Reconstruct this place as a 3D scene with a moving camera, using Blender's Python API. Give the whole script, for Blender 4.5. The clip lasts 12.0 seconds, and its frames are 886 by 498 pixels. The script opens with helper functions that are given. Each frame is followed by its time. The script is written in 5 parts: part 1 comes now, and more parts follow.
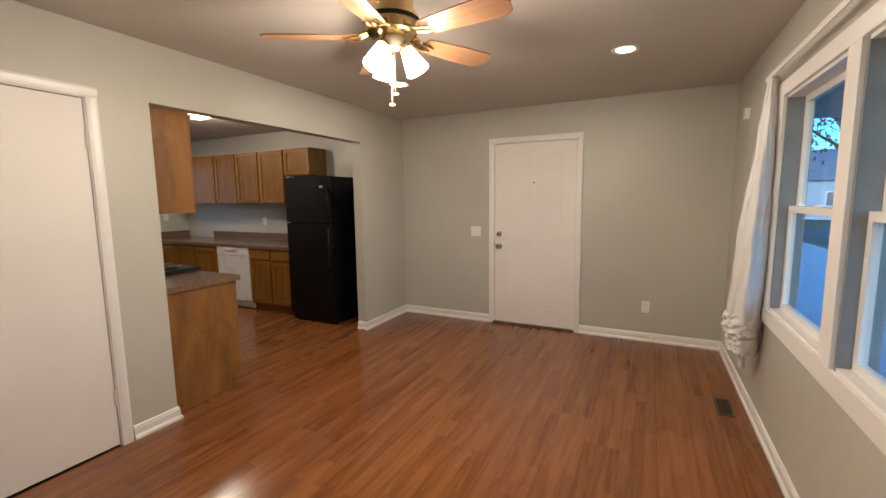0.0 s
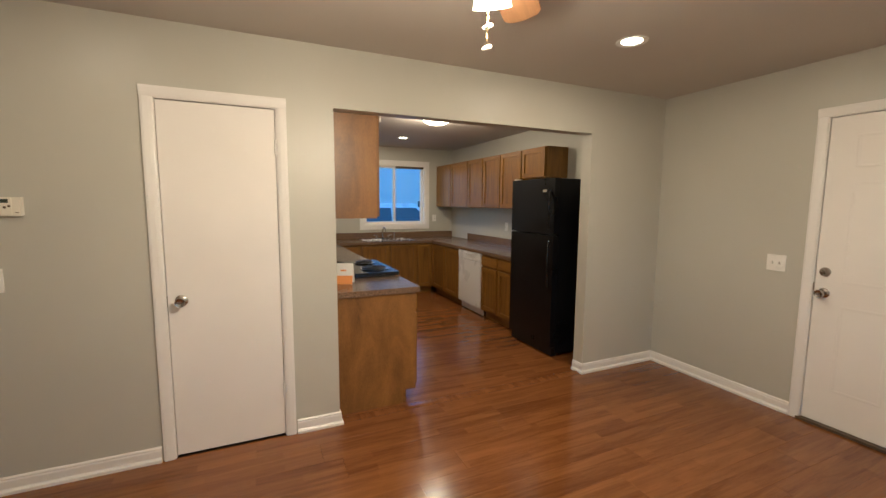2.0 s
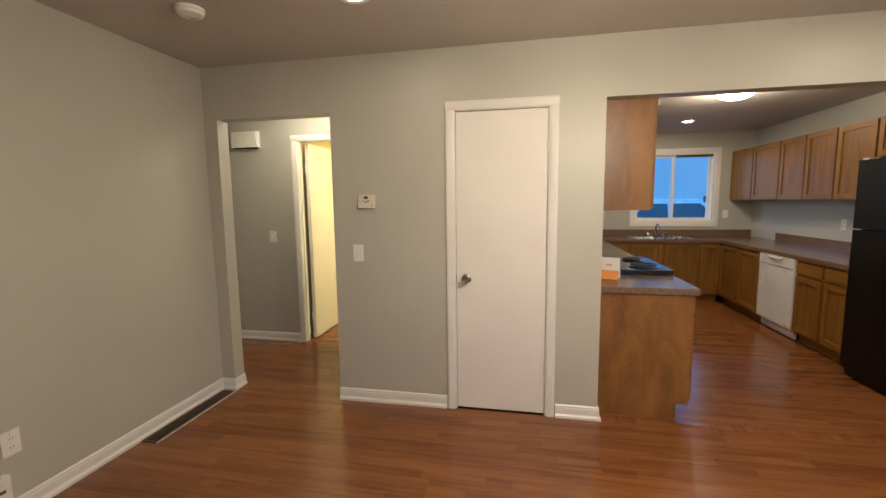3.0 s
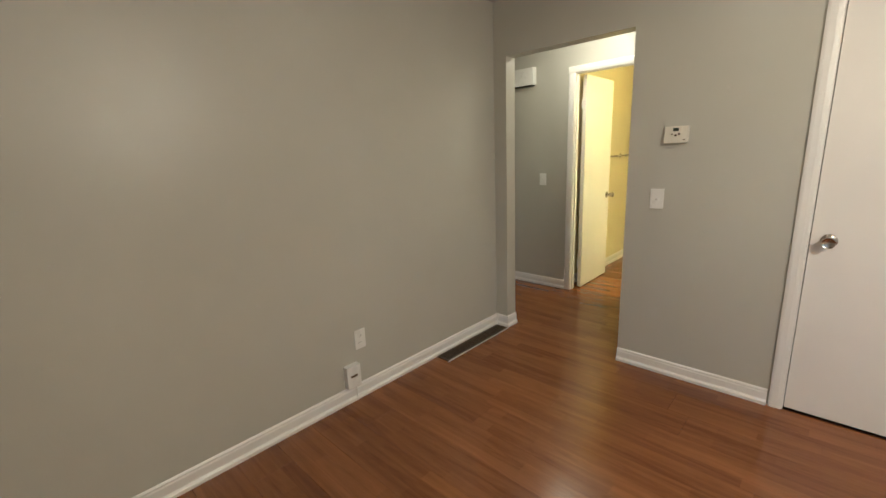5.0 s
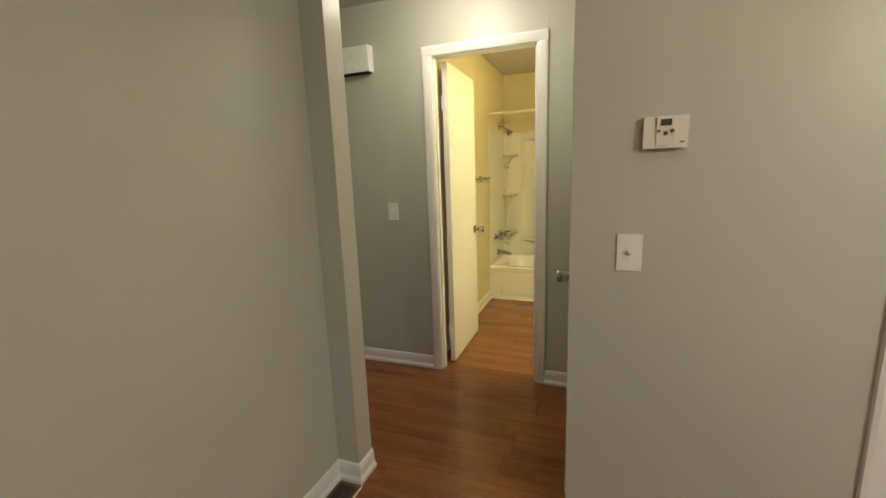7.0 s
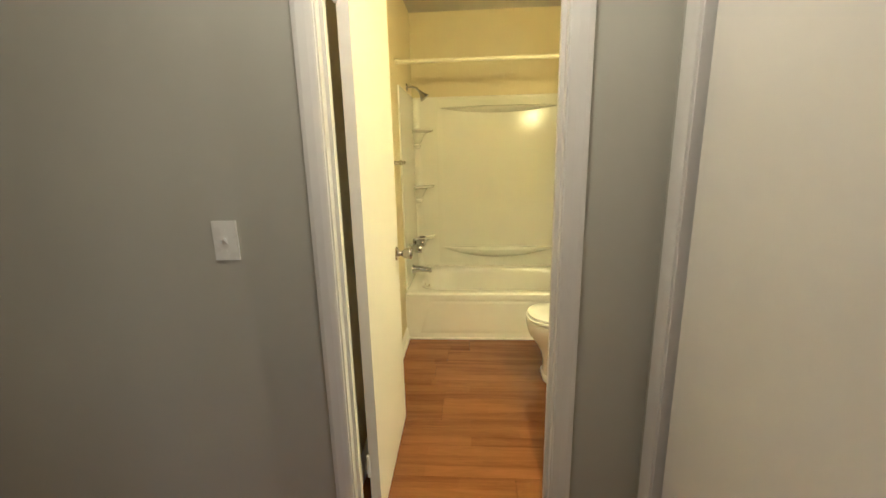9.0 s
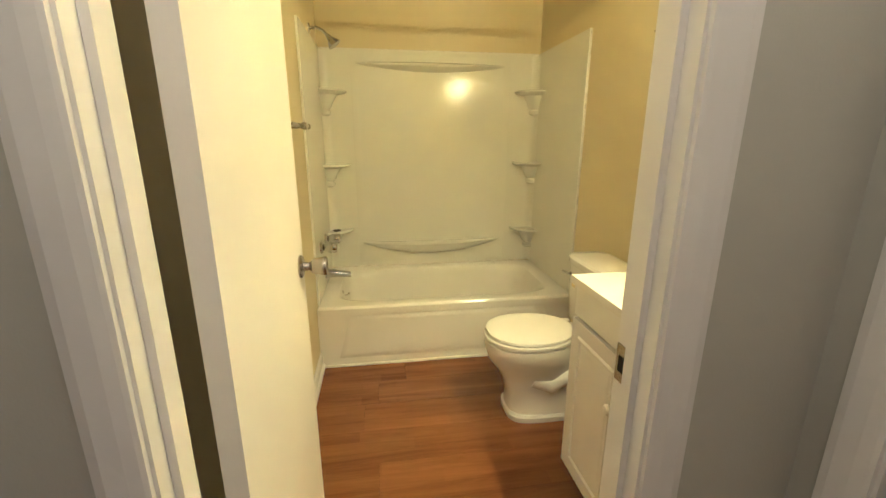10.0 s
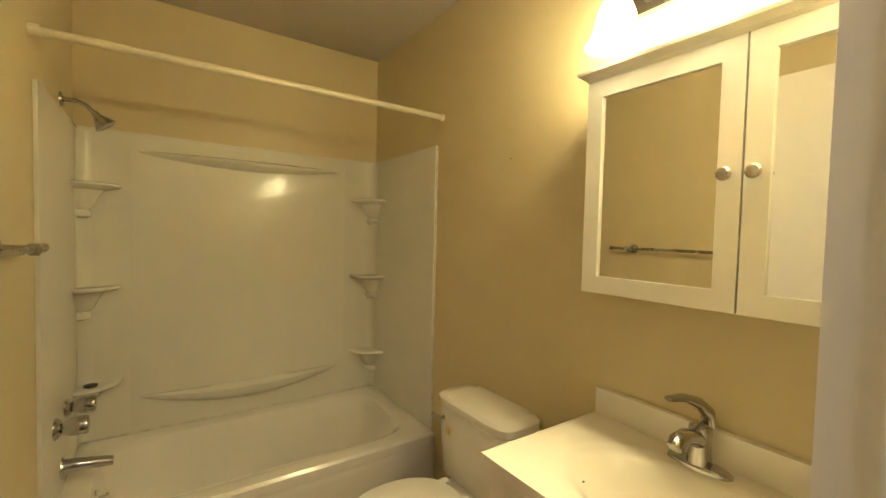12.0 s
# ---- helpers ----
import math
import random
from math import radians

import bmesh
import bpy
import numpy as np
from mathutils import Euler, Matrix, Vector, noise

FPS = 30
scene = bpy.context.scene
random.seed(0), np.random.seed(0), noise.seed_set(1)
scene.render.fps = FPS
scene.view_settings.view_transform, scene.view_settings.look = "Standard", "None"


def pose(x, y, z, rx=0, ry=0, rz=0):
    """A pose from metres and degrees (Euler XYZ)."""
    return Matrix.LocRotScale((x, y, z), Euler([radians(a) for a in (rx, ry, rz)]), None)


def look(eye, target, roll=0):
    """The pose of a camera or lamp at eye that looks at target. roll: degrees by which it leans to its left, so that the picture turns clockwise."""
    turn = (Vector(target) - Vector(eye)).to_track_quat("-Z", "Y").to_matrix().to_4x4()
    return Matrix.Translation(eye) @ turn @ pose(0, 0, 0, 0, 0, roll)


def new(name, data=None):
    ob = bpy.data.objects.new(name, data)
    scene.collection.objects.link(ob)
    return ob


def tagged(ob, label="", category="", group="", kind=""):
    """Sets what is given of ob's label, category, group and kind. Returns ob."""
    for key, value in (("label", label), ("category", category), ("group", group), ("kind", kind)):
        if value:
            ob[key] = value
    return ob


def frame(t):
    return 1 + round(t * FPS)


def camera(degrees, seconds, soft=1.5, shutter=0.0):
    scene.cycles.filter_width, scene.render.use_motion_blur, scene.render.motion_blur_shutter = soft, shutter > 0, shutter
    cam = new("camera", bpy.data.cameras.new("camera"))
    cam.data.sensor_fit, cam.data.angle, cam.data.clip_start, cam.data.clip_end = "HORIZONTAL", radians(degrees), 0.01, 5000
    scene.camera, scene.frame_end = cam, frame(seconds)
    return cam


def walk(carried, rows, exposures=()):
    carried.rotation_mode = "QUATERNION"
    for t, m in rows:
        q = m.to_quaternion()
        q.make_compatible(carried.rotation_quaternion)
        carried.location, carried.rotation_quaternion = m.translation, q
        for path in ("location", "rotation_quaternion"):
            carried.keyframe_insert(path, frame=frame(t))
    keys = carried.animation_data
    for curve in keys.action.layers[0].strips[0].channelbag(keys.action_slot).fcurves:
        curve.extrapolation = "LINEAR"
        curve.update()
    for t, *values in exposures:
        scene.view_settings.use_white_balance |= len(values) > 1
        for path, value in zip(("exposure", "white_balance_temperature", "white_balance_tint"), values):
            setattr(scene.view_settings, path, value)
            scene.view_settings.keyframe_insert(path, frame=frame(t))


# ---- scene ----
cam = camera(93.8, 12.0)
PATH = [
    (0, (2.755, 1.823, 1.438), (1.875, 3.603, 1.197), -0.7),
    (0.5, (2.758, 2.163, 1.447), (1.751, 3.874, 1.204), -0.5),
    (1, (2.715, 2.497, 1.44), (1.555, 4.112, 1.227), -0.5),
    (1.5, (2.665, 2.744, 1.44), (1.238, 4.131, 1.241), -0.3),
    (2, (2.664, 2.916, 1.466), (0.853, 3.736, 1.246), 0.4),
    (2.5, (2.691, 2.964, 1.442), (0.711, 3.144, 1.221), -0.1),
    (3, (2.709, 2.902, 1.426), (0.759, 2.517, 1.201), -0.7),
    (3.5, (2.73, 2.829, 1.418), (0.968, 1.915, 1.177), -0.8),
    (3.7, (2.749, 2.803, 1.426), (1.098, 1.703, 1.167), -1.1),
    (5.3, (2.508, 2.41, 1.378), (1.103, 1.065, 0.911), -2.3),
    (5.5, (2.418, 2.323, 1.37), (0.912, 1.104, 0.875), -2.0),
    (6, (2.075, 2.125, 1.364), (0.443, 1.042, 0.958), -1.8),
    (6.5, (1.745, 1.899, 1.345), (-0.004, 1.003, 0.978), -1.1),
    (7, (1.386, 1.673, 1.345), (-0.452, 0.974, 0.981), -2.0),
    (7.2, (1.245, 1.597, 1.322), (-0.607, 0.938, 0.954), -1.7),
    (8.8, (0.159, 1.099, 1.332), (-1.782, 0.939, 0.881), -1.7),
    (9, (0.013, 1.076, 1.328), (-1.931, 0.943, 0.876), -1.3),
    (9.5, (-0.321, 1.039, 1.292), (-2.262, 1.053, 0.81), -0.9),
    (10, (-0.666, 0.965, 1.228), (-2.576, 1.252, 0.712), 0.1),
    (10.5, (-0.893, 0.937, 1.207), (-2.7315, 1.488, 0.6445), 0.9),
    (11, (-1.068, 0.943, 1.231), (-2.818, 1.803, 0.769), 1.8),
    (11.5, (-1.110, 0.935, 1.282), (-2.802, 1.975, 1.032), 1.6),
    (12, (-1.110, 0.917, 1.338), (-2.76, 2.046, 1.261), 1.4),
]
walk(cam, [(t, look(eye, target, roll)) for t, eye, target, roll in PATH],
     exposures=[(0, 1.80, 4480, 4), (2.0, 1.88, 4580, 0), (3.0, 1.88, 4540, 1), (5.5, 1.92, 4200, -3), (7.0, 1.74, 4380, -3), (9.0, 1.96, 4260, 2), (10.0, 1.90, 4280, 5), (10.5, 1.79, 4180, 9), (11.5, 1.28, 4430, 9), (12, 1.12, 4500, 10)])

# ---- world, daylight, exposure ----
world = bpy.data.worlds.new("dusk_sky")
scene.world = world
world.use_nodes = True
wn = world.node_tree.nodes
sky = wn.new("ShaderNodeTexSky")
sky.sky_type = 'NISHITA'
sky.sun_disc = False
sky.sun_elevation = radians(7)
sky.ozone_density = 4.0
sky.sun_rotation = radians(178)
world.node_tree.links.new(sky.outputs[0], wn["Background"].inputs[0])
wn["Background"].inputs[1].default_value = 0.20
sun = new("sun", bpy.data.lights.new("sun", 'SUN'))
sun.data.energy = 0.5
sun.data.angle = radians(20)
sun.data.color = (1.0, 0.93, 0.85)
sun.matrix_world = look((1, -30, 8), (0, 0, 0))


DIM = 0.42  # all lamps against the sky


def lamp(name, kind, place, watts, color, size=0.05, target=None):
    ob = new(name, bpy.data.lights.new(name, kind))
    ob.data.energy, ob.data.color = watts * DIM, color
    if kind == 'AREA':
        ob.data.shape, ob.data.size = 'DISK', size
    else:
        ob.data.shadow_soft_size = size
    ob.matrix_world = look(place, target) if target else Matrix.Translation(place)
    return ob


WARM = (1.0, 0.64, 0.34)
YELLOW = (1.0, 0.636, 0.185)
FAN_X, FAN_Y = 1.70, 3.47
for k in range(3):
    a = radians(143 + 120 * k)
    lamp("fan_bulb", 'POINT', (FAN_X + 0.13 * math.cos(a), FAN_Y + 0.13 * math.sin(a), 1.985), 25, WARM, 0.04)
for x, y, watts in ((0.83, 4.93, 7), (2.575, 4.935, 7), (0.76, 2.10, 2)):
    lamp("can_bulb", 'AREA', (x, y, 2.392), watts, WARM, 0.11, (x, y, 0))
lamp("kitchen_can_bulb", 'AREA', (-3.16, 4.91, 2.392), 10, WARM, 0.11, (-3.16, 4.91, 0))
lamp("kitchen_bulb", 'POINT', (-1.62, 4.77, 2.255), 22, WARM, 0.06)
lamp("hall_bulb", 'POINT', (-0.62, 0.95, 2.255), 8.5, WARM, 0.06)
for x in (-1.755, -1.535, -1.315):
    lamp("vanity_bulb", 'POINT', (x, 1.876, 1.895), 25, YELLOW, 0.03)


# ---- materials ----
def material(name, color, rough=0.5, metal=0.0, bump=0.0, bump_scale=200.0, vary=0.06, vary_scale=3.0,
             spec=0.5, emit=None, coat=0.0, rough_vary=0.08):
    m = bpy.data.materials.new(name)
    m.use_nodes = True
    n, l = m.node_tree.nodes, m.node_tree.links
    b = n["Principled BSDF"]
    b.inputs["Metallic"].default_value = metal
    b.inputs["Specular IOR Level"].default_value = spec
    b.inputs["Coat Weight"].default_value = coat
    geo = n.new("ShaderNodeNewGeometry")
    big = n.new("ShaderNodeTexNoise")
    big.inputs["Scale"].default_value = vary_scale
    big.inputs["Detail"].default_value = 6
    l.new(geo.outputs["Position"], big.inputs["Vector"])
    ramp = n.new("ShaderNodeMapRange")
    ramp.inputs[1].default_value, ramp.inputs[2].default_value = 0.3, 0.7
    ramp.inputs[3].default_value, ramp.inputs[4].default_value = 1 - vary, 1 + vary
    l.new(big.outputs["Fac"], ramp.inputs[0])
    mix = n.new("ShaderNodeMix")
    mix.data_type, mix.blend_type = 'RGBA', 'MULTIPLY'
    mix.inputs[0].default_value = 1
    mix.inputs[6].default_value = (*color, 1)
    l.new(ramp.outputs[0], mix.inputs[7])
    l.new(mix.outputs[2], b.inputs["Base Color"])
    rr = n.new("ShaderNodeMapRange")
    rr.inputs[1].default_value, rr.inputs[2].default_value = 0.3, 0.7
    rr.inputs[3].default_value, rr.inputs[4].default_value = max(0.02, rough - rough_vary), min(1, rough + rough_vary)
    fine = n.new("ShaderNodeTexNoise")
    fine.inputs["Scale"].default_value = bump_scale
    fine.inputs["Detail"].default_value = 4
    l.new(geo.outputs["Position"], fine.inputs["Vector"])
    l.new(big.outputs["Fac"], rr.inputs[0])
    l.new(rr.outputs[0], b.inputs["Roughness"])
    if bump:
        bp = n.new("ShaderNodeBump")
        bp.inputs["Strength"].default_value = bump
        bp.inputs["Distance"].default_value = 0.002
        l.new(fine.outputs["Fac"], bp.inputs["Height"])
        l.new(bp.outputs[0], b.inputs["Normal"])
    if emit:
        b.inputs["Emission Color"].default_value = (*emit[0], 1)
        b.inputs["Emission Strength"].default_value = emit[1]
    return m


def wood(name, dark, light, rough, scale=(1.6, 22, 22), strips=None, bump=0.05, coat=0.0, tone=0.25, grain=1.0):
    """Grain runs along the object's local x; strips = (width, length) of printed staves."""
    m = bpy.data.materials.new(name)
    m.use_nodes = True
    n, l = m.node_tree.nodes, m.node_tree.links
    b = n["Principled BSDF"]
    b.inputs["Coat Weight"].default_value = coat
    tc, info = n.new("ShaderNodeTexCoord"), n.new("ShaderNodeObjectInfo")
    shift = n.new("ShaderNodeVectorMath")
    shift.operation = 'MULTIPLY_ADD'
    shift.inputs[1].default_value = (1, 1, 1)
    rnd = n.new("ShaderNodeMath")
    rnd.operation = 'MULTIPLY'
    rnd.inputs[1].default_value = 37.0
    l.new(info.outputs["Random"], rnd.inputs[0])
    comb = n.new("ShaderNodeCombineXYZ")
    l.new(rnd.outputs[0], comb.inputs[0])
    l.new(rnd.outputs[0], comb.inputs[2])
    l.new(tc.outputs["Object"], shift.inputs[0])
    l.new(comb.outputs[0], shift.inputs[2])
    mp = n.new("ShaderNodeMapping")
    mp.inputs["Scale"].default_value = scale
    l.new(shift.outputs[0], mp.inputs[0])
    g1 = n.new("ShaderNodeTexNoise")
    g1.inputs["Scale"].default_value = 1.0
    g1.inputs["Detail"].default_value = 8
    g1.inputs["Roughness"].default_value = 0.65
    g1.inputs["Distortion"].default_value = 0.9
    l.new(mp.outputs[0], g1.inputs["Vector"])
    mp2 = n.new("ShaderNodeMapping")
    mp2.inputs["Scale"].default_value = (scale[0] * 3, scale[1] * 7, scale[2] * 7)
    l.new(shift.outputs[0], mp2.inputs[0])
    g2 = n.new("ShaderNodeTexNoise")
    g2.inputs["Detail"].default_value = 5
    l.new(mp2.outputs[0], g2.inputs["Vector"])
    add = n.new("ShaderNodeMath")
    add.operation = 'MULTIPLY_ADD'
    add.inputs[1].default_value = 0.35 * grain
    soft = n.new("ShaderNodeMapRange")
    soft.clamp = False
    soft.inputs[3].default_value, soft.inputs[4].default_value = 0.5 - 0.5 * grain, 0.5 + 0.5 * grain
    l.new(g1.outputs["Fac"], soft.inputs[0])
    l.new(g2.outputs["Fac"], add.inputs[0])
    l.new(soft.outputs[0], add.inputs[2])
    last = add.outputs[0]
    if strips:
        br = n.new("ShaderNodeTexBrick")
        br.offset, br.squash = 0.37, 1
        br.inputs["Color1"].default_value = (0, 0, 0, 1)
        br.inputs["Color2"].default_value = (1, 1, 1, 1)
        br.inputs["Mortar"].default_value = (0.1, 0.1, 0.1, 1)
        br.inputs["Mortar Size"].default_value = 0.0008
        br.inputs["Scale"].default_value = 1
        br.inputs["Brick Width"].default_value = strips[1]
        br.inputs["Row Height"].default_value = strips[0]
        l.new(shift.outputs[0], br.inputs["Vector"])
        a2 = n.new("ShaderNodeMath")
        a2.operation = 'MULTIPLY_ADD'
        a2.inputs[1].default_value = tone
        l.new(br.outputs["Color"], a2.inputs[0])
        l.new(last, a2.inputs[2])
        last = a2.outputs[0]
    a3 = n.new("ShaderNodeMath")
    a3.operation = 'MULTIPLY_ADD'
    a3.inputs[1].default_value = 0.08
    l.new(info.outputs["Random"], a3.inputs[0])
    l.new(last, a3.inputs[2])
    ramp = n.new("ShaderNodeValToRGB")
    ramp.color_ramp.elements[0].position = 0.45
    ramp.color_ramp.elements[0].color = (*dark, 1)
    ramp.color_ramp.elements[1].position = 1.05 if not strips else 1.0
    ramp.color_ramp.elements[1].color = (*light, 1)
    l.new(a3.outputs[0], ramp.inputs[0])
    l.new(ramp.outputs[0], b.inputs["Base Color"])
    rr = n.new("ShaderNodeMapRange")
    rr.inputs[3].default_value, rr.inputs[4].default_value = rough - 0.05, rough + 0.1
    l.new(g1.outputs["Fac"], rr.inputs[0])
    l.new(rr.outputs[0], b.inputs["Roughness"])
    bp = n.new("ShaderNodeBump")
    bp.inputs["Strength"].default_value = bump
    bp.inputs["Distance"].default_value = 0.001
    l.new(g2.outputs["Fac"], bp.inputs["Height"])
    l.new(bp.outputs[0], b.inputs["Normal"])
    return m


GREY = material("greige_wall_paint", (0.49, 0.48, 0.42), 0.37, bump=0.12, bump_scale=260, vary=0.03, vary_scale=1.4)
TAN = material("tan_wall_paint", (0.64, 0.56, 0.315), 0.40, bump=0.12, bump_scale=260, vary=0.03, vary_scale=1.4)
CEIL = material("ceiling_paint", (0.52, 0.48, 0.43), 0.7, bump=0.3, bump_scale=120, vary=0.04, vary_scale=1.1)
TRIM = material("white_trim_paint", (0.78, 0.76, 0.73), 0.35, bump=0.015, bump_scale=60, vary=0.02, vary_scale=2, rough_vary=0.0)
DOOR = material("white_door_paint", (0.80, 0.77, 0.73), 0.55, bump=0.06, bump_scale=130, vary=0.02, vary_scale=3)
PLASTIC = material("white_plastic", (0.80, 0.79, 0.75), 0.3, vary=0.02, vary_scale=20)
IVORY = material("ivory_plastic", (0.72, 0.68, 0.58), 0.35, vary=0.02, vary_scale=20)
CHROME = material("chrome", (0.50, 0.49, 0.48), 0.14, 1.0, vary=0.05, vary_scale=30, rough_vary=0.05)
NICKEL = material("brushed_nickel", (0.42, 0.39, 0.35), 0.27, 1.0, vary=0.03, vary_scale=12, rough_vary=0.02)
BRASS = material("polished_brass", (0.75, 0.58, 0.25), 0.2, 1.0, vary=0.08, vary_scale=40)
DARK = material("dark_gap", (0.012, 0.011, 0.010), 0.8)
BLACK = material("black_fridge_enamel", (0.004, 0.004, 0.005), 0.33, spec=0.35, bump=0.15, bump_scale=420, vary=0.1)
BLACKGLOSS = material("black_stove_enamel", (0.012, 0.012, 0.014), 0.14, vary=0.1)
COIL = material("burner_coil", (0.03, 0.028, 0.027), 0.5, 0.4)
APPL = material("white_appliance_enamel", (0.74, 0.74, 0.72), 0.28, vary=0.02)
COUNTER = material("brown_laminate_counter", (0.165, 0.105, 0.062), 0.2, bump=0.04, bump_scale=500, vary=0.45, vary_scale=95, rough_vary=0.04)
STEEL = material("stainless_steel", (0.55, 0.55, 0.56), 0.25, 1.0, vary=0.06, vary_scale=25)
ACRYL = material("white_acrylic_surround", (0.76, 0.75, 0.68), 0.15, spec=0.4, vary=0.02, vary_scale=2, rough_vary=0.0)
PORC = material("white_porcelain", (0.78, 0.76, 0.70), 0.15, vary=0.02, vary_scale=4, rough_vary=0.0)
MARBLE = material("cultured_marble", (0.82, 0.79, 0.71), 0.14, vary=0.03, vary_scale=9, rough_vary=0.0)
CREAM = material("cream_metal_rod", (0.72, 0.66, 0.48), 0.35, vary=0.05, vary_scale=15)
SATIN = material("white_satin_cabinet", (0.76, 0.74, 0.69), 0.28, vary=0.02, vary_scale=6, rough_vary=0.0)
CAULK = material("worn_white_caulk", (0.66, 0.63, 0.56), 0.6, bump=0.5, bump_scale=60, vary=0.18, vary_scale=25)
MIRROR = material("mirror_silver", (0.88, 0.89, 0.88), 0.015, 1.0, vary=0.0, rough_vary=0.0)
LINER_GREY = material("dark_grey_liner", (0.20, 0.215, 0.235), 0.45, vary=0.1, vary_scale=9)
BRONZE = material("brown_vent_metal", (0.13, 0.092, 0.058), 0.45, 0.5, vary=0.15, vary_scale=30)
CURTAIN = material("grey_white_curtain_cloth", (0.68, 0.67, 0.66), 0.5, bump=0.3, bump_scale=700, vary=0.05, vary_scale=12)
ORANGE = material("orange_paper", (0.75, 0.30, 0.06), 0.6, vary=0.04)
PAPER = material("white_paper", (0.80, 0.78, 0.74), 0.6, vary=0.03)
PINK = material("pale_red_cloth", (0.42, 0.12, 0.08), 0.8, vary=0.1)
LCD = material("grey_green_display", (0.055, 0.065, 0.05), 0.2)
LABEL = material("silver_badge", (0.75, 0.73, 0.66), 0.3, 0.6)
RUBBER = material("dark_rubber", (0.03, 0.025, 0.02), 0.6)
FLOORWOOD = wood("red_brown_laminate", (0.095, 0.031, 0.006), (0.25, 0.099, 0.022), 0.16, (1.5, 20, 20), strips=(0.0635, 0.62), bump=0.02, tone=0.19, grain=0.85)
OAK = wood("honey_oak", (0.100, 0.042, 0.003), (0.315, 0.152, 0.012), 0.36, (24, 24, 1.7), bump=0.08)
OAKH = wood("honey_oak_rail", (0.100, 0.042, 0.003), (0.315, 0.152, 0.012), 0.36, (1.7, 24, 24), bump=0.08)
PLY = wood("oak_plywood_panel", (0.085, 0.036, 0.006), (0.31, 0.148, 0.028), 0.36, (5, 5, 1.6), bump=0.04)
BLADE = wood("light_oak_fan_blade", (0.17, 0.085, 0.035), (0.36, 0.20, 0.09), 0.4, (2, 30, 30), bump=0.04)
SHADE = material("frosted_glass_lit", (0.85, 0.83, 0.78), 0.4, emit=((1.0, 0.70, 0.36), 3.8))
SHADEY = material("frosted_glass_lit_yellow", (0.85, 0.83, 0.78), 0.4, emit=((1.0, 0.70, 0.30), 5.0))
def let_through(m, share):
    """Frosted glass: part of the light passes straight through."""
    n, l = m.node_tree.nodes, m.node_tree.links
    mix, clear = n.new("ShaderNodeMixShader"), n.new("ShaderNodeBsdfTransparent")
    mix.inputs[0].default_value = share
    l.new(n["Principled BSDF"].outputs[0], mix.inputs[1])
    l.new(clear.outputs[0], mix.inputs[2])
    l.new(mix.outputs[0], n["Material Output"].inputs[0])


let_through(SHADEY, 0.55)
LENS = material("lit_lamp_lens", (0.85, 0.83, 0.78), 0.4, emit=((1.0, 0.72, 0.38), 5.6))


def glass_material():
    m = bpy.data.materials.new("window_glass")
    m.use_nodes = True
    n, l = m.node_tree.nodes, m.node_tree.links
    out = n["Material Output"]
    mix, tr, gl = n.new("ShaderNodeMixShader"), n.new("ShaderNodeBsdfTransparent"), n.new("ShaderNodeBsdfGlossy")
    lw, pw = n.new("ShaderNodeLayerWeight"), n.new("ShaderNodeMath")
    gl.inputs["Roughness"].default_value = 0.02
    tr.inputs[0].default_value = (0.90, 0.94, 0.96, 1)
    lw.inputs[0].default_value = 0.5
    pw.operation = 'MULTIPLY_ADD'
    pw.inputs[1].default_value, pw.inputs[2].default_value = 0.22, 0.02
    sq = n.new("ShaderNodeMath")
    sq.operation = 'POWER'
    sq.inputs[1].default_value = 3.0
    l.new(lw.outputs["Facing"], sq.inputs[0])
    l.new(sq.outputs[0], pw.inputs[0])
    l.new(pw.outputs[0], mix.inputs[0])
    l.new(tr.outputs[0], mix.inputs[1])
    l.new(gl.outputs[0], mix.inputs[2])
    l.new(mix.outputs[0], out.inputs[0])
    return m


GLASS = glass_material()


# ---- mesh helpers ----
def box(bm, x0, x1, y0, y1, z0, z1):
    x0, x1 = sorted((x0, x1))
    y0, y1 = sorted((y0, y1))
    z0, z1 = sorted((z0, z1))
    v = [bm.verts.new(c) for c in ((x0, y0, z0), (x1, y0, z0), (x1, y1, z0), (x0, y1, z0),
                                   (x0, y0, z1), (x1, y0, z1), (x1, y1, z1), (x0, y1, z1))]
    for f in ((3, 2, 1, 0), (4, 5, 6, 7), (0, 1, 5, 4), (1, 2, 6, 5), (2, 3, 7, 6), (3, 0, 4, 7)):
        bm.faces.new([v[i] for i in f])
    return bm


def loft(bm, rings, cap0=True, cap1=True, closed=True):
    vs = [[bm.verts.new(p) for p in r] for r in rings]
    n = len(rings[0])
    for a, b in zip(vs, vs[1:]):
        for i in range(n if closed else n - 1):
            j = (i + 1) % n
            bm.faces.new((a[i], a[j], b[j], b[i]))
    if cap0:
        bm.faces.new(vs[0][::-1])
    if cap1:
        bm.faces.new(vs[-1])
    return bm


def lathe(bm, profile, m=None, seg=24):
    """profile: (radius, height) along local z."""
    m = m or Matrix()
    rings = [[m @ Vector((max(r, 0.0004) * math.cos(2 * math.pi * i / seg), max(r, 0.0004) * math.sin(2 * math.pi * i / seg), h))
              for i in range(seg)] for r, h in profile]
    return loft(bm, rings)


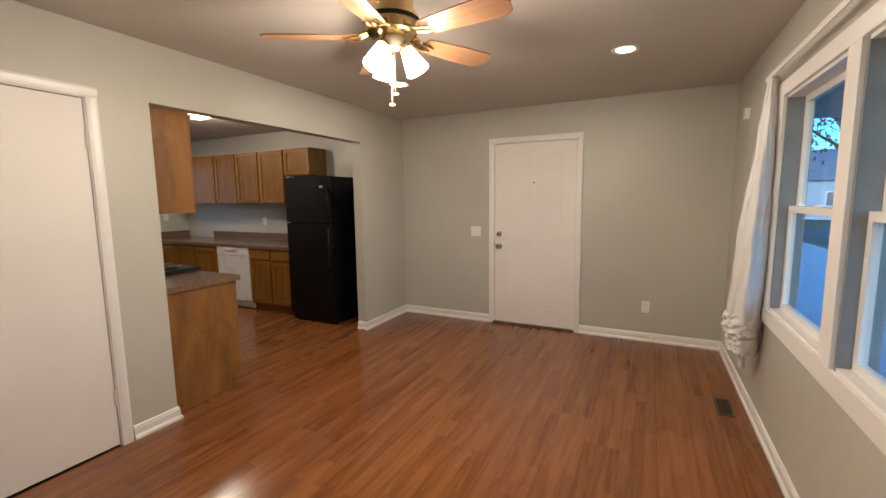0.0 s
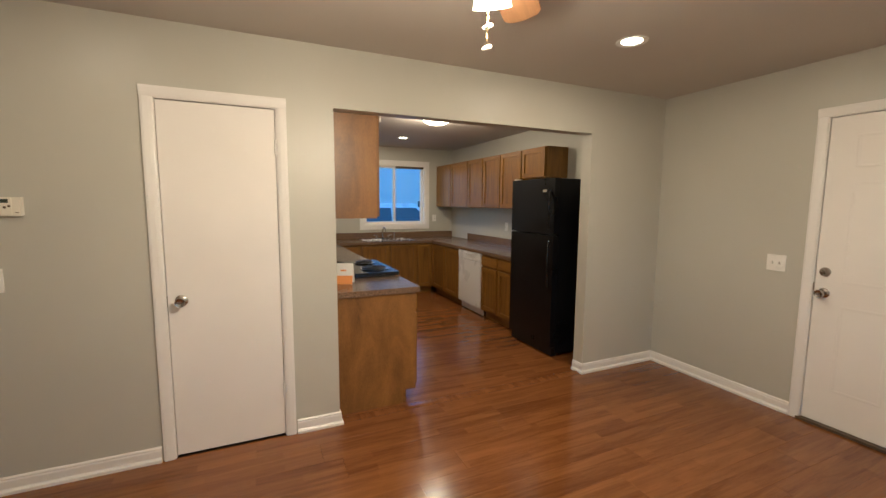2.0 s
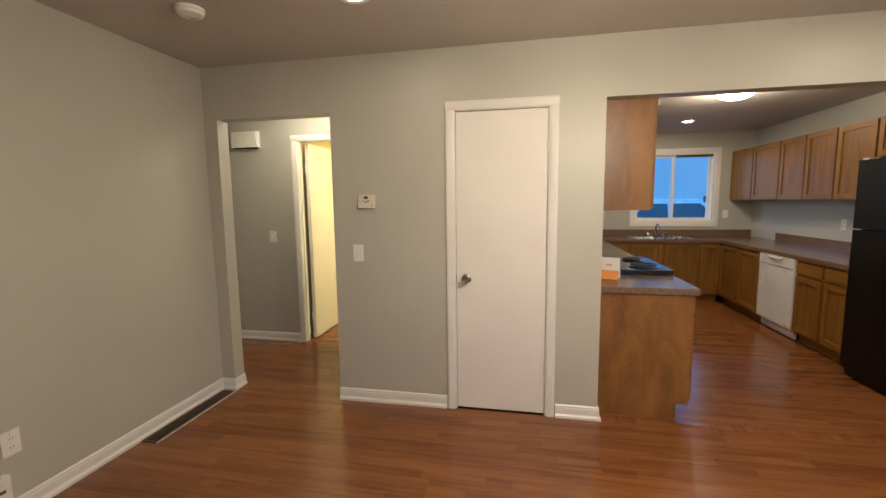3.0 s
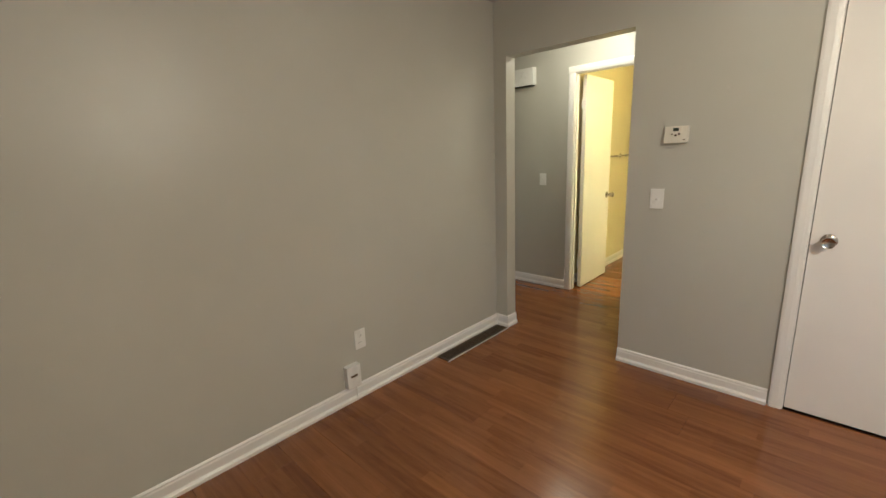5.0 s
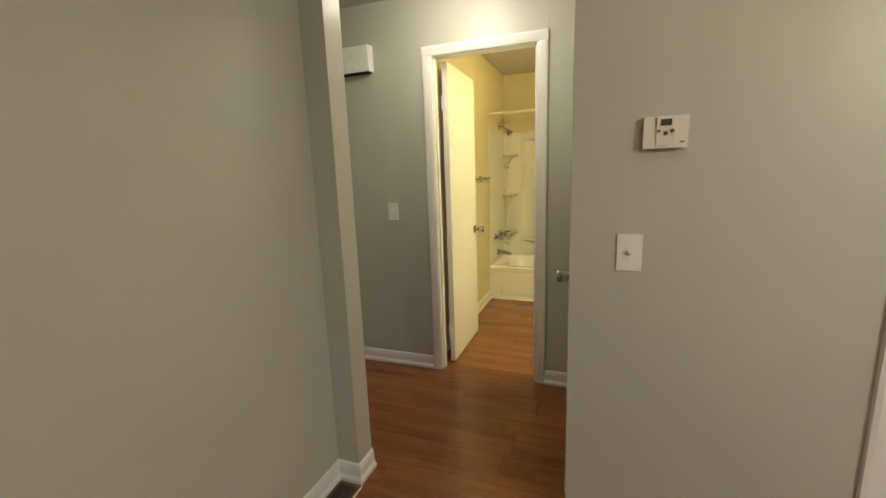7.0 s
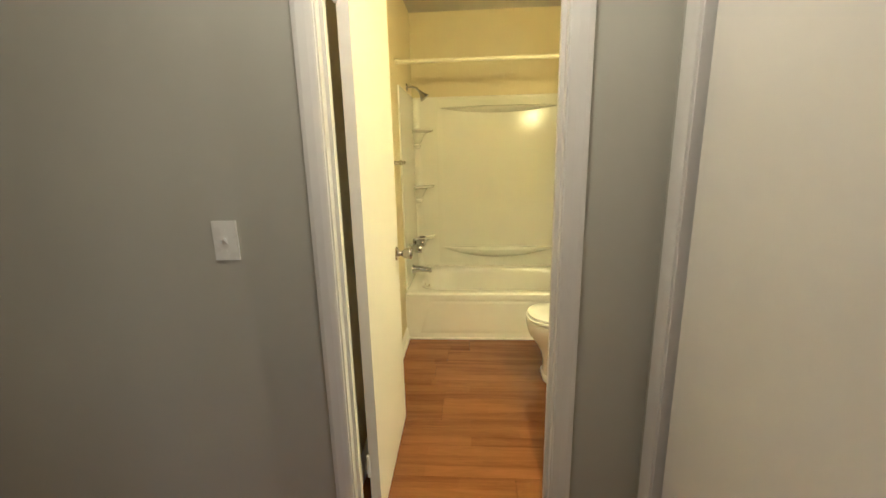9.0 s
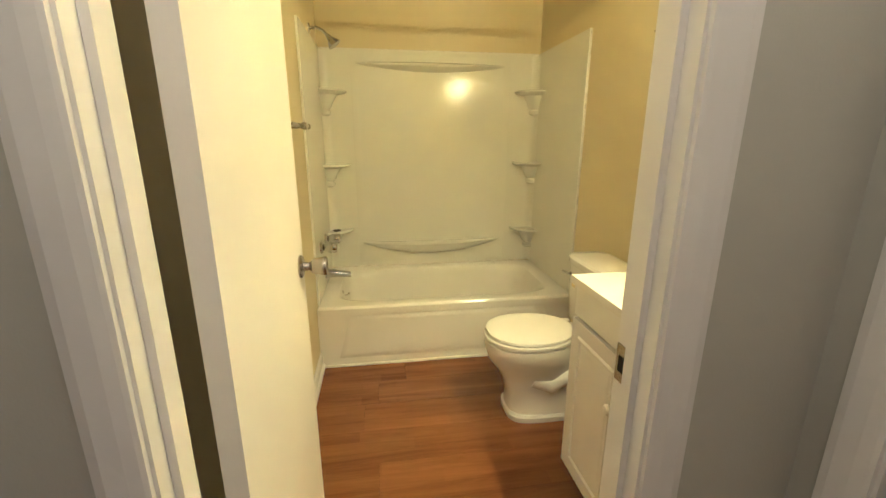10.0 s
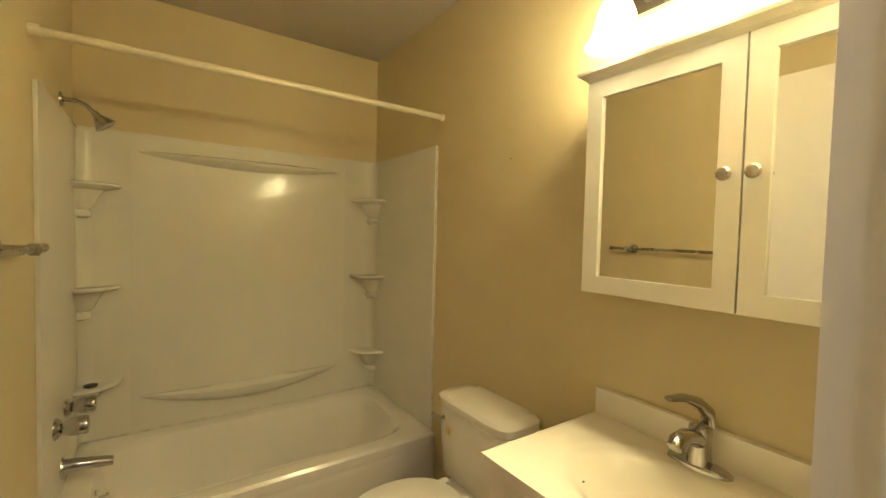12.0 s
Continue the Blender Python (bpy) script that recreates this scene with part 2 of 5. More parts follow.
def tube(bm, pts, r, seg=10):
    pts = [Vector(p) for p in pts]
    rings = []
    for i, p in enumerate(pts):
        d = (pts[min(i + 1, len(pts) - 1)] - pts[max(i - 1, 0)]).normalized()
        q = d.to_track_quat('Z', 'Y')
        rad = r[i] if isinstance(r, (list, tuple)) else r
        rings.append([p + q @ Vector((rad * math.cos(2 * math.pi * k / seg), rad * math.sin(2 * math.pi * k / seg), 0)) for k in range(seg)])
    return loft(bm, rings)


def superring(cx, cy, z, a, b, n=2.0, seg=48, egg=0.0):
    pts = []
    for i in range(seg):
        t = 2 * math.pi * i / seg
        c, s = math.cos(t), math.sin(t)
        x = a * math.copysign(abs(c) ** (2 / n), c)
        y = b * math.copysign(abs(s) ** (2 / n), s)
        x *= 1 + egg * y / b
        pts.append((cx + x, cy + y, z))
    return pts


def mesh_of(name, bm, mat, bevel=0.0, smooth=False, segments=2):
    if bevel:
        bmesh.ops.bevel(bm, geom=[e for e in bm.edges if len(e.link_faces) == 2 and e.calc_face_angle(0) > 0.6],
                        offset=bevel, segments=segments, affect='EDGES', clamp_overlap=True)
    bmesh.ops.recalc_face_normals(bm, faces=bm.faces)
    me = bpy.data.meshes.new(name)
    bm.to_mesh(me)
    bm.free()
    me.materials.append(mat)
    if smooth:
        for p in me.polygons:
            p.use_smooth = True
        me.set_sharp_from_angle(angle=radians(38))
    return me


def part(name, bm, mat, parent=None, label="", bevel=0.0, smooth=False, at=None):
    ob = new(name, mesh_of(name, bm, mat, bevel, smooth))
    ob.parent = parent
    if at is not None:
        ob.matrix_basis = at
    if label:
        ob["label"] = label
    return ob


def thing(name, label, category, at=None, group="", kind=""):
    ob = new(name)
    ob.empty_display_size = 0.1
    if at is not None:
        ob.matrix_basis = at
    return tagged(ob, label, category, group, kind)


def B():
    return bmesh.new()


def bb(*a):
    return box(B(), *a)


TURN_X = Matrix.Rotation(radians(90), 4, 'X')
def facing(x, y, z, way):
    """Local frame of a thing on a wall: local -y looks into the room, x to its right; way in degrees about z."""
    return pose(x, y, z, 0, 0, way)
# way 0: looks to -y; 90: looks to +x; 180: looks to +y; 270: looks to -x


# ---- structure ----
CEIL_Z = 2.40


def wall(name, axis, p0, p1, a0, a1, openings, mat, label, z1=CEIL_Z + 0.05, z0=-0.05):
    """axis 'x': a wall of thickness p0..p1 in x that runs a0..a1 in y; openings (a, b, low, high)."""
    bm = B()
    cuts = sorted({a0, a1, *[o[0] for o in openings], *[o[1] for o in openings]})
    for u, v in zip(cuts, cuts[1:]):
        hole = [o for o in openings if o[0] <= u + 1e-6 and o[1] >= v - 1e-6]
        spans = [(z0, z1)] if not hole else [s for s in ((z0, hole[0][2]), (hole[0][3], z1)) if s[1] - s[0] > 0.001]
        for s in spans:
            box(bm, p0, p1, u, v, *s) if axis == 'x' else box(bm, u, v, p0, p1, *s)
    bmesh.ops.remove_doubles(bm, verts=bm.verts, dist=0.0005)
    return tagged(part(name, bm, mat), label, "wall", kind="structure")


HALL_W, BATH_W = -1.12, -3.54
BATH_E = -1.206
CLOSET = (2.440, 3.058)
KOPEN = (3.378, 5.456)
HOPEN = (0.712, 1.590)
wall("wall_west", 'x', -0.11, 0.0, 0.485, 6.42, [(*HOPEN, -0.05, 2.035), (*CLOSET, -0.05, 2.018), (*KOPEN, -0.05, 2.040)],
     GREY, "greige painted wall with kitchen and hall openings")
wall("wall_north", 'y', 6.30, 6.42, 0.0, 3.54, [(1.182, 2.096, -0.05, 2.044)], GREY, "greige painted wall round the front door")
wall("wall_south", 'y', 0.485, 0.605, 0.0, 3.54, [], GREY, "plain greige painted living room wall")
WIN = (3.10, 4.80, 0.765, 1.985)
wall("wall_east", 'x', 3.42, 3.54, 0.605, 6.30, [WIN], GREY, "greige painted wall with a wide window")
# hall and bathroom
wall("wall_hall_west", 'x', -1.1625, HALL_W, -1.6, 1.59, [(0.675, 1.335, -0.05, 2.05)], GREY, "greige hall wall with the bathroom door")
wall("wall_hall_north", 'y', 1.59, 1.70, HALL_W, -0.11, [(-1.03, -0.25, -0.05, 2.03)], GREY, "greige hall end wall with a door")
wall("wall_hall_south", 'y', -1.71, -1.60, HALL_W, 0.0, [], GREY, "plain greige hall end wall")
wall("wall_hall_east", 'x', -0.11, 0.0, -1.60, 0.485, [], GREY, "plain greige hall side wall")
wall("wall_bath_east", 'x', BATH_E, -1.1625, 0.605, 2.05, [(0.675, 1.335, -0.05, 2.05)], TAN, "tan bathroom wall round the door")
wall("wall_bath_south", 'y', 0.495, 0.605, BATH_W, -1.1625, [], TAN, "plain tan bathroom wall")
wall("wall_bath_north", 'y', 2.05, 2.16, BATH_W, -1.1625, [], TAN, "plain tan bathroom wall behind the toilet")
wall("wall_bath_west", 'x', BATH_W - 0.11, BATH_W, 0.495, 2.16, [], TAN, "plain tan bathroom wall above the tub")
# kitchen
KW, KN, KS = -4.17, 6.18, 3.36
KWIN = (4.555, 5.665, 1.080, 2.115)
wall("wall_kitchen_west", 'x', KW - 0.12, KW, KS - 0.1, KN + 0.12, [KWIN], GREY, "greige kitchen wall with the sink window")
wall("wall_kitchen_north", 'y', KN, KN + 0.12, KW, -0.11, [], GREY, "greige kitchen wall behind the cabinets")
wall("wall_kitchen_south", 'y', KS - 0.10, KS, KW, -0.11, [], GREY, "greige kitchen wall behind the stove")
# dark backs of the closet and the closed hall door
wall("wall_closet_back", 'x', -0.75, -0.70, 1.70, KS - 0.10, [], GREY, "closet back wall")


# unseen wall, added to close the space behind the hall door against daylight
wall("wall_light_stop", 'x', -1.32, -1.21, 2.16, KS - 0.10, [], GREY, "unseen wall behind the hall door that keeps sky light out")
ROOFING = material("dark_roofing", (0.10, 0.10, 0.10), 0.9, bump=0.4, bump_scale=40, vary=0.2)
# unseen slab, added so sky light can't leak in round the doors
tagged(part("roof", bb(-4.6, 3.85, -2.0, 6.75, CEIL_Z + 0.055, CEIL_Z + 0.16), ROOFING), "unseen flat slab over the house that blocks sky light", "roof", kind="structure")


def ceiling(name, x0, x1, y0, y1, label, mat=CEIL):
    tagged(part(name, bb(x0, x1, y0, y1, CEIL_Z, CEIL_Z + 0.04), mat), label, "ceiling", kind="structure")


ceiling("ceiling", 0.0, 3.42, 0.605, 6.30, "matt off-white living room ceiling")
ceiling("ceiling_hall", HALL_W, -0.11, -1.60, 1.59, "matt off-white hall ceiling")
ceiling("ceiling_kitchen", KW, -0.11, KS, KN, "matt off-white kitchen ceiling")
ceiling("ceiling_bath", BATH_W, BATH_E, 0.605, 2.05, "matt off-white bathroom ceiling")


def casing_run(bm, a, b, across, out, w=0.057, d=0.017):
    """A flat moulded strip from a to b; across: the direction over its width; out: away from the wall."""
    a, b, across, out = Vector(a), Vector(b), Vector(across), Vector(out)
    prof = [(0, 0), (0.6, 0), (0.72, 0.1), (0.9, 0.35), (1.0, 0.75), (0.85, 0.97), (0, 1.0)]
    loft(bm, [[p + across * (w * v) + out * (d * u) for u, v in prof] for p in (a, b)])


BASE = [(0, 0), (0.022, 0), (0.022, 0.016), (0.014, 0.026), (0.012, 0.030), (0.012, 0.066), (0.009, 0.074), (0.010, 0.080), (0.004, 0.088), (0, 0.088)]


def baseboard(pts_list, name, label, mat=TRIM):
    """pts_list: runs of (x, y) points with the room on the left of the walk."""
    bm = B()
    for pts in pts_list:
        P = [Vector((*p, 0)) for p in pts]
        rings = []
        for i, p in enumerate(P):
            d0 = (P[i] - P[i - 1]).normalized() if i else None
            d1 = (P[i + 1] - P[i]).normalized() if i < len(P) - 1 else None
            n0 = Vector((-d0.y, d0.x, 0)) if d0 else None
            n1 = Vector((-d1.y, d1.x, 0)) if d1 else None
            n = n0 if n1 is None else n1 if n0 is None else (n0 + n1) / max(0.3, 1 + n0.dot(n1))
            rings.append([p + n * u + Vector((0, 0, v)) for u, v in BASE])
        loft(bm, rings)
    return tagged(part(name, bm, mat), label, "baseboard", kind="structure")


baseboard([[(3.42, 0.605), (3.42, 6.30), (2.144, 6.30)], [(1.134, 6.30), (0, 6.30), (0, KOPEN[1]), (-0.11, KOPEN[1])],
           [(-0.11, KOPEN[0]), (0, KOPEN[0]), (0, 3.112)], [(0, CLOSET[0] - 0.055), (0, HOPEN[1])],
           [(-0.11, HOPEN[0]), (0, HOPEN[0]), (0, 0.605), (3.42, 0.605)]], "baseboard", "white moulded baseboard along the living room")
baseboard([[(HALL_W, -1.60), (-0.11, -1.60), (-0.11, HOPEN[0])], [(-0.192, 1.59), (-0.11, 1.59)], [(HALL_W, 1.59), (HALL_W, 1.383)], [(HALL_W, 0.627), (HALL_W, -1.60)]],
          "baseboard_hall", "white moulded baseboard along the hall")
baseboard([[(-2.79, 0.605), (BATH_E, 0.605), (BATH_E, 0.67)], [(-1.88, 2.05), (-2.79, 2.05)]], "baseboard_bath", "white baseboard in the bathroom")


def door_frame(name, origin, way, width, depth, label, back=True, height=2.03):
    """Casing and jamb; local x across the opening (0..width), local -y into the room, wall depth along +y."""
    t = thing(name, label, "door frame", facing(*origin, way), kind="structure")
    sides = [(-1, 0.0)] + ([(1, depth)] if back else [])
    for s, y in sides:
        out = (0, s, 0)
        for nm, a, b, ac in (("casing", (0.010, y, 0), (0.010, y, height - 0.0105), (-1, 0, 0)), ("casing", (width - 0.010, y, 0), (width - 0.010, y, height - 0.0105), (1, 0, 0))):
            bm = B()
            casing_run(bm, a, b, ac, out)
            part(nm, bm, TRIM, t)
        bm = B()
        casing_run(bm, (-0.047, y, height - 0.010), (width + 0.047, y, height - 0.010), (0, 0, 1), (0, s * 1.08, 0))
        part("casing_head", bm, TRIM, t)
    j = 0.015
    part("jamb", bb(0.0, j, -0.003, depth + 0.003, 0, height - j), TRIM, t, bevel=0.0015)
    part("jamb", bb(width - j, width, -0.003, depth + 0.003, 0, height - j), TRIM, t, bevel=0.0015)
    part("jamb_head", bb(0.0, width, -0.003, depth + 0.003, height - j, height), TRIM, t, bevel=0.0015)
    return t


def knob(parent, x, y, z, s=-1, mat=NICKEL):
    """A round door knob with rose; s: side along local y."""
    m = Matrix.Translation((x, y, z)) @ Matrix.Rotation(radians(90 if s < 0 else -90), 4, 'X')
    bm = lathe(B(), [(0.001, 0), (0.031, 0), (0.032, 0.004), (0.027, 0.009), (0.013, 0.011), (0.011, 0.026), (0.016, 0.030), (0.021, 0.036), (0.0245, 0.056), (0.0262, 0.068), (0.0245, 0.073), (0.020, 0.071), (0.008, 0.069), (0.001, 0.069)], m, 28)
    return part("knob", bm, mat, parent, "brushed nickel door knob", smooth=True)


def hinge(parent, x, y, z):
    k = part("hinge", lathe(B(), [(0.001, -0.046), (0.004, -0.044), (0.0065, -0.042), (0.0065, 0.042), (0.004, 0.044), (0.001, 0.046)], Matrix.Translation((x, y, z)), 12), TRIM, parent, "painted hinge", smooth=True)
    return k


# closet door
door_frame("door_frame_closet", (0.0, CLOSET[0], 0), 90, CLOSET[1] - CLOSET[0], 0.11, "white painted casing round the closet door", back=False, height=2.018)
t = thing("door_1", "flat white slab closet door, closed, with nickel knob", "door", facing(0.0, CLOSET[0], 0, 90), kind="structure")

cw = CLOSET[1] - CLOSET[0]
part("slab", bb(0.0185, cw - 0.0185, 0.006, 0.040, 0.012, 1.998), DOOR, t, bevel=0.002)
knob(t, 0.084, 0.006, 0.915)
part("latch_plate", bb(0.0155, 0.0183, 0.000, 0.028, 0.885, 0.945), NICKEL, t)
for z in (0.30, 1.78):
    hinge(t, cw - 0.017, -0.002, z)
part("shadow_gap", bb(0.016, cw - 0.016, 0.041, 0.05, 0.0, 2.002), DARK, t)

# front door: six embossed panels
FD0, FD1 = 1.182, 2.096
door_frame("door_frame_front", (FD0, 6.30, 0), 0, FD1 - FD0, 0.12, "white painted casing round the front door", back=False, height=2.044)
t = thing("door_2", "white steel six-panel front door, closed, with nickel hardware", "door", facing(FD0, 6.30, 0, 0), kind="structure")
fw = FD1 - FD0
part("slab", bb(0.0185, fw - 0.0185, 0.012, 0.056, 0.022, 2.024), DOOR, t, bevel=0.002)


def panel_ring(bm, x0, x1, z0, z1, y, w=0.022, d=0.006):
    """An embossed raised frame."""
    def ring(i, yy):
        return [(x0 + i, yy, z0 + i), (x1 - i, yy, z0 + i), (x1 - i, yy, z1 - i), (x0 + i, yy, z1 - i)]
    loft(bm, [ring(0, y + 0.001), ring(w * 0.35, y - d), ring(w * 0.7, y - d), ring(w, y - d * 0.1), ring(w * 1.6, y - d * 0.35)], cap0=False, cap1=True)


for x0, x1 in ((0.155, 0.405), (0.509, 0.759)):
    for z0, z1 in ((0.25, 0.83), (0.97, 1.62), (1.70, 1.91)):
        bm = B()
        panel_ring(bm, x0, x1, z0, z1, 0.012, d=0.0016)
        part("panel", bm, DOOR, t, smooth=False)
knob(t, 0.072, 0.012, 0.895)
m = Matrix.Translation((0.068, 0.012, 1.035)) @ Matrix.Rotation(radians(90), 4, 'X')
part("deadbolt", lathe(B(), [(0.001, 0), (0.03, 0), (0.03, 0.008), (0.025, 0.013), (0.008, 0.014), (0.001, 0.014)], m), NICKEL, t, "nickel deadbolt", smooth=True)
part("thumb_turn", bb(0.062, 0.074, -0.014, -0.002, 1.020, 1.050), NICKEL, t, bevel=0.003)
part("peephole", lathe(B(), [(0.001, 0), (0.008, 0), (0.008, 0.003), (0.001, 0.003)], Matrix.Translation((fw / 2, 0.012, 1.60)) @ Matrix.Rotation(radians(90), 4, 'X'), 12), BRONZE, t, smooth=True)
part("strike", bb(0.0155, 0.018, -0.002, 0.03, 0.90, 0.96), NICKEL, t)
for z in (0.28, 1.02, 1.78):
    hinge(t, fw - 0.017, 0.003, z)
part("threshold", bb(0.0, fw, -0.02, 0.10, 0.001, 0.018), BRONZE, t, "dark metal threshold", bevel=0.004)
# black sheet behind the slab stands in for the shade in the door gaps
part("shadow_sheet", bb(0.016, fw - 0.016, 0.057, 0.065, 0.0, 2.026), DARK, t)

# hall end door
door_frame("door_frame_hall", (-1.03, 1.59, 0), 0, 0.78, 0.11, "white painted casing round the hall end door", back=False)
t = thing("door_3", "flat white slab hall door, closed", "door", facing(-1.00, 1.59, 0, 0), kind="structure")
part("slab", bb(0.0185, 0.7615, 0.006, 0.040, 0.012, 2.010), DOOR, t, bevel=0.002)
knob(t, 0.695, 0.006, 0.915)
for z in (0.30, 1.78):
    hinge(t, 0.017, -0.002, z)
part("shadow_gap", bb(0.016, 0.764, 0.041, 0.05, 0.0, 2.012), DARK, t)

# bathroom door, standing open into the bathroom
t = door_frame("door_frame_bath", (HALL_W, 0.675, 0), 90, 0.66, 0.080, "white painted casing round the bathroom door", back=False, height=2.05)
part("stop", bb(0.0153, 0.026, 0.024, 0.046, 0, 2.03), TRIM, t, bevel=0.002)
part("stop", bb(0.634, 0.6447, 0.024, 0.046, 0, 2.03), TRIM, t, bevel=0.002)
bm = B()
box(bm, 0.6425, 0.6449, 0.048, 0.079, 0.865, 0.925)
part("strike_plate", bm, NICKEL, t, "worn nickel strike plate", bevel=0.0008)
part("strike_hole", bb(0.6418, 0.6424, 0.056, 0.072, 0.882, 0.908), DARK, t)
OPEN = 90.8
t = thing("door_4", "flat white slab bathroom door standing open", "door", pose(-1.230, 0.746, 0, 0, 0, 90 + OPEN), kind="structure")
part("slab", bb(0.0, 0.628, 0.0, 0.035, 0.012, 2.028), DOOR, t, bevel=0.002)
part("latch", bb(0.6276, 0.6292, 0.005, 0.030, 0.865, 0.925), NICKEL, t)
knob(t, 0.568, 0.0, 0.887, s=-1)
knob(t, 0.568, 0.035, 0.887, s=1)
for z in (0.25, 1.78):
    hinge(t, -0.004, 0.036, z)


# ---- windows ----
def sash(parent, name, x0, x1, z0, z1, y, w=0.035, d=0.03):
    """A framed pane; local y is depth, outward."""
    s = part(name, bb(x0, x1, y, y + d, z0, z0 + w), TRIM, parent, bevel=0.002)
    part("rail", bb(x0, x1, y, y + d, z1 - w, z1), TRIM, s, bevel=0.002)
    part("stile", bb(x0, x0 + w, y, y + d, z0 + w, z1 - w), TRIM, s, bevel=0.002)
    part("stile", bb(x1 - w, x1, y, y + d, z0 + w, z1 - w), TRIM, s, bevel=0.002)
    g = part("pane", bb(x0 + w * 0.8, x1 - w * 0.8, y + d * 0.4, y + d * 0.55, z0 + w * 0.8, z1 - w * 0.8), GLASS, s, "clear window glass")
    g.visible_shadow = False
    return s


# living room window: local x runs to -y of the world
wy0, wy1, wz0, wz1 = WIN
W = wy1 - wy0
t = thing("window_1", "wide white double-hung window with a thick mullion", "window", facing(3.42, wy1, 0, 270), kind="structure")
for a, b in ((0.0, 0.84), (0.955, W)):
    # side liners are dark grey, head and stool white
    part("jamb_liner", bb(a, a + 0.02, -0.002, 0.118, wz0, wz1), LINER_GREY, t, "dark grey jamb liner")
    part("jamb_liner", bb(b - 0.02, b, -0.002, 0.118, wz0, wz1), LINER_GREY, t, "dark grey jamb liner")
    part("head_liner", bb(a + 0.02, b - 0.02, -0.002, 0.118, wz1 - 0.02, wz1), TRIM, t)
    part("stool", bb(a + 0.02, b - 0.02, -0.002, 0.118, wz0, wz0 + 0.02), TRIM, t)
    zm = 1.355
    sash(t, "upper_sash", a + 0.02, b - 0.02, zm - 0.015, wz1 - 0.02, 0.075)
    sash(t, "lower_sash", a + 0.02, b - 0.02, wz0 + 0.02, zm + 0.02, 0.042)
    part("sash_lock", bb((a + b) / 2 - 0.03, (a + b) / 2 + 0.03, 0.045, 0.07, zm + 0.021, zm + 0.033), TRIM, t, bevel=0.003)
part("mullion", bb(0.84, 0.955, -0.018, 0.118, wz0, wz1), TRIM, t, bevel=0.003)
part("casing", bb(-0.075, 0.004, -0.018, -0.001, wz0, wz1), TRIM, t, bevel=0.003)
part("casing", bb(W - 0.004, W + 0.075, -0.018, -0.001, wz0, wz1), TRIM, t, bevel=0.003)
part("casing_head", bb(-0.075, W + 0.075, -0.020, -0.001, wz1 - 0.004, wz1 + 0.075), TRIM, t, bevel=0.003)
part("apron", bb(-0.075, W + 0.075, -0.020, -0.001, wz0 - 0.08, wz0 + 0.004), TRIM, t, bevel=0.003)

# kitchen slider window over the sink; local x runs to +y of the world
ky0, ky1, kz0, kz1 = KWIN
KWd = ky1 - ky0
t = thing("window_2", "white sliding kitchen window over the sink", "window", facing(KW, ky0, 0, 90), kind="structure")
part("frame_side", bb(0, 0.03, 0.0, 0.118, kz0, kz1), TRIM, t)
part("frame_side", bb(KWd - 0.03, KWd, 0.0, 0.118, kz0, kz1), TRIM, t)
part("frame_head", bb(0.03, KWd - 0.03, 0.0, 0.118, kz1 - 0.03, kz1), TRIM, t)
part("sill", bb(0.03, KWd - 0.03, 0.0, 0.118, kz0, kz0 + 0.03), TRIM, t)
sash(t, "sliding_sash", 0.03, KWd * 0.5 + 0.02, kz0 + 0.03, kz1 - 0.03, 0.05)
sash(t, "fixed_sash", KWd * 0.5 - 0.02, KWd - 0.03, kz0 + 0.03, kz1 - 0.03, 0.082)
part("blind_headrail", bb(KWd * 0.5 + 0.02, KWd - 0.035, 0.012, 0.045, kz1 - 0.062, kz1 - 0.031), BRONZE, t, "dark blind head rail", bevel=0.003)
part("latch_sticker", bb(KWd - 0.10, KWd - 0.085, 0.0785, 0.0815, kz0 + 0.11, kz0 + 0.15), DARK, t)
for nm, b in (("casing", (-0.062, 0.004, kz0, kz1)), ("casing", (KWd - 0.004, KWd + 0.062, kz0, kz1)), ("casing_head", (-0.062, KWd + 0.062, kz1 - 0.003, kz1 + 0.062)), ("apron", (-0.062, KWd + 0.062, kz0 - 0.065, kz0 + 0.003))):
    part(nm, bb(b[0], b[1], -0.018, -0.001, b[2], b[3]), TRIM, t, bevel=0.003)


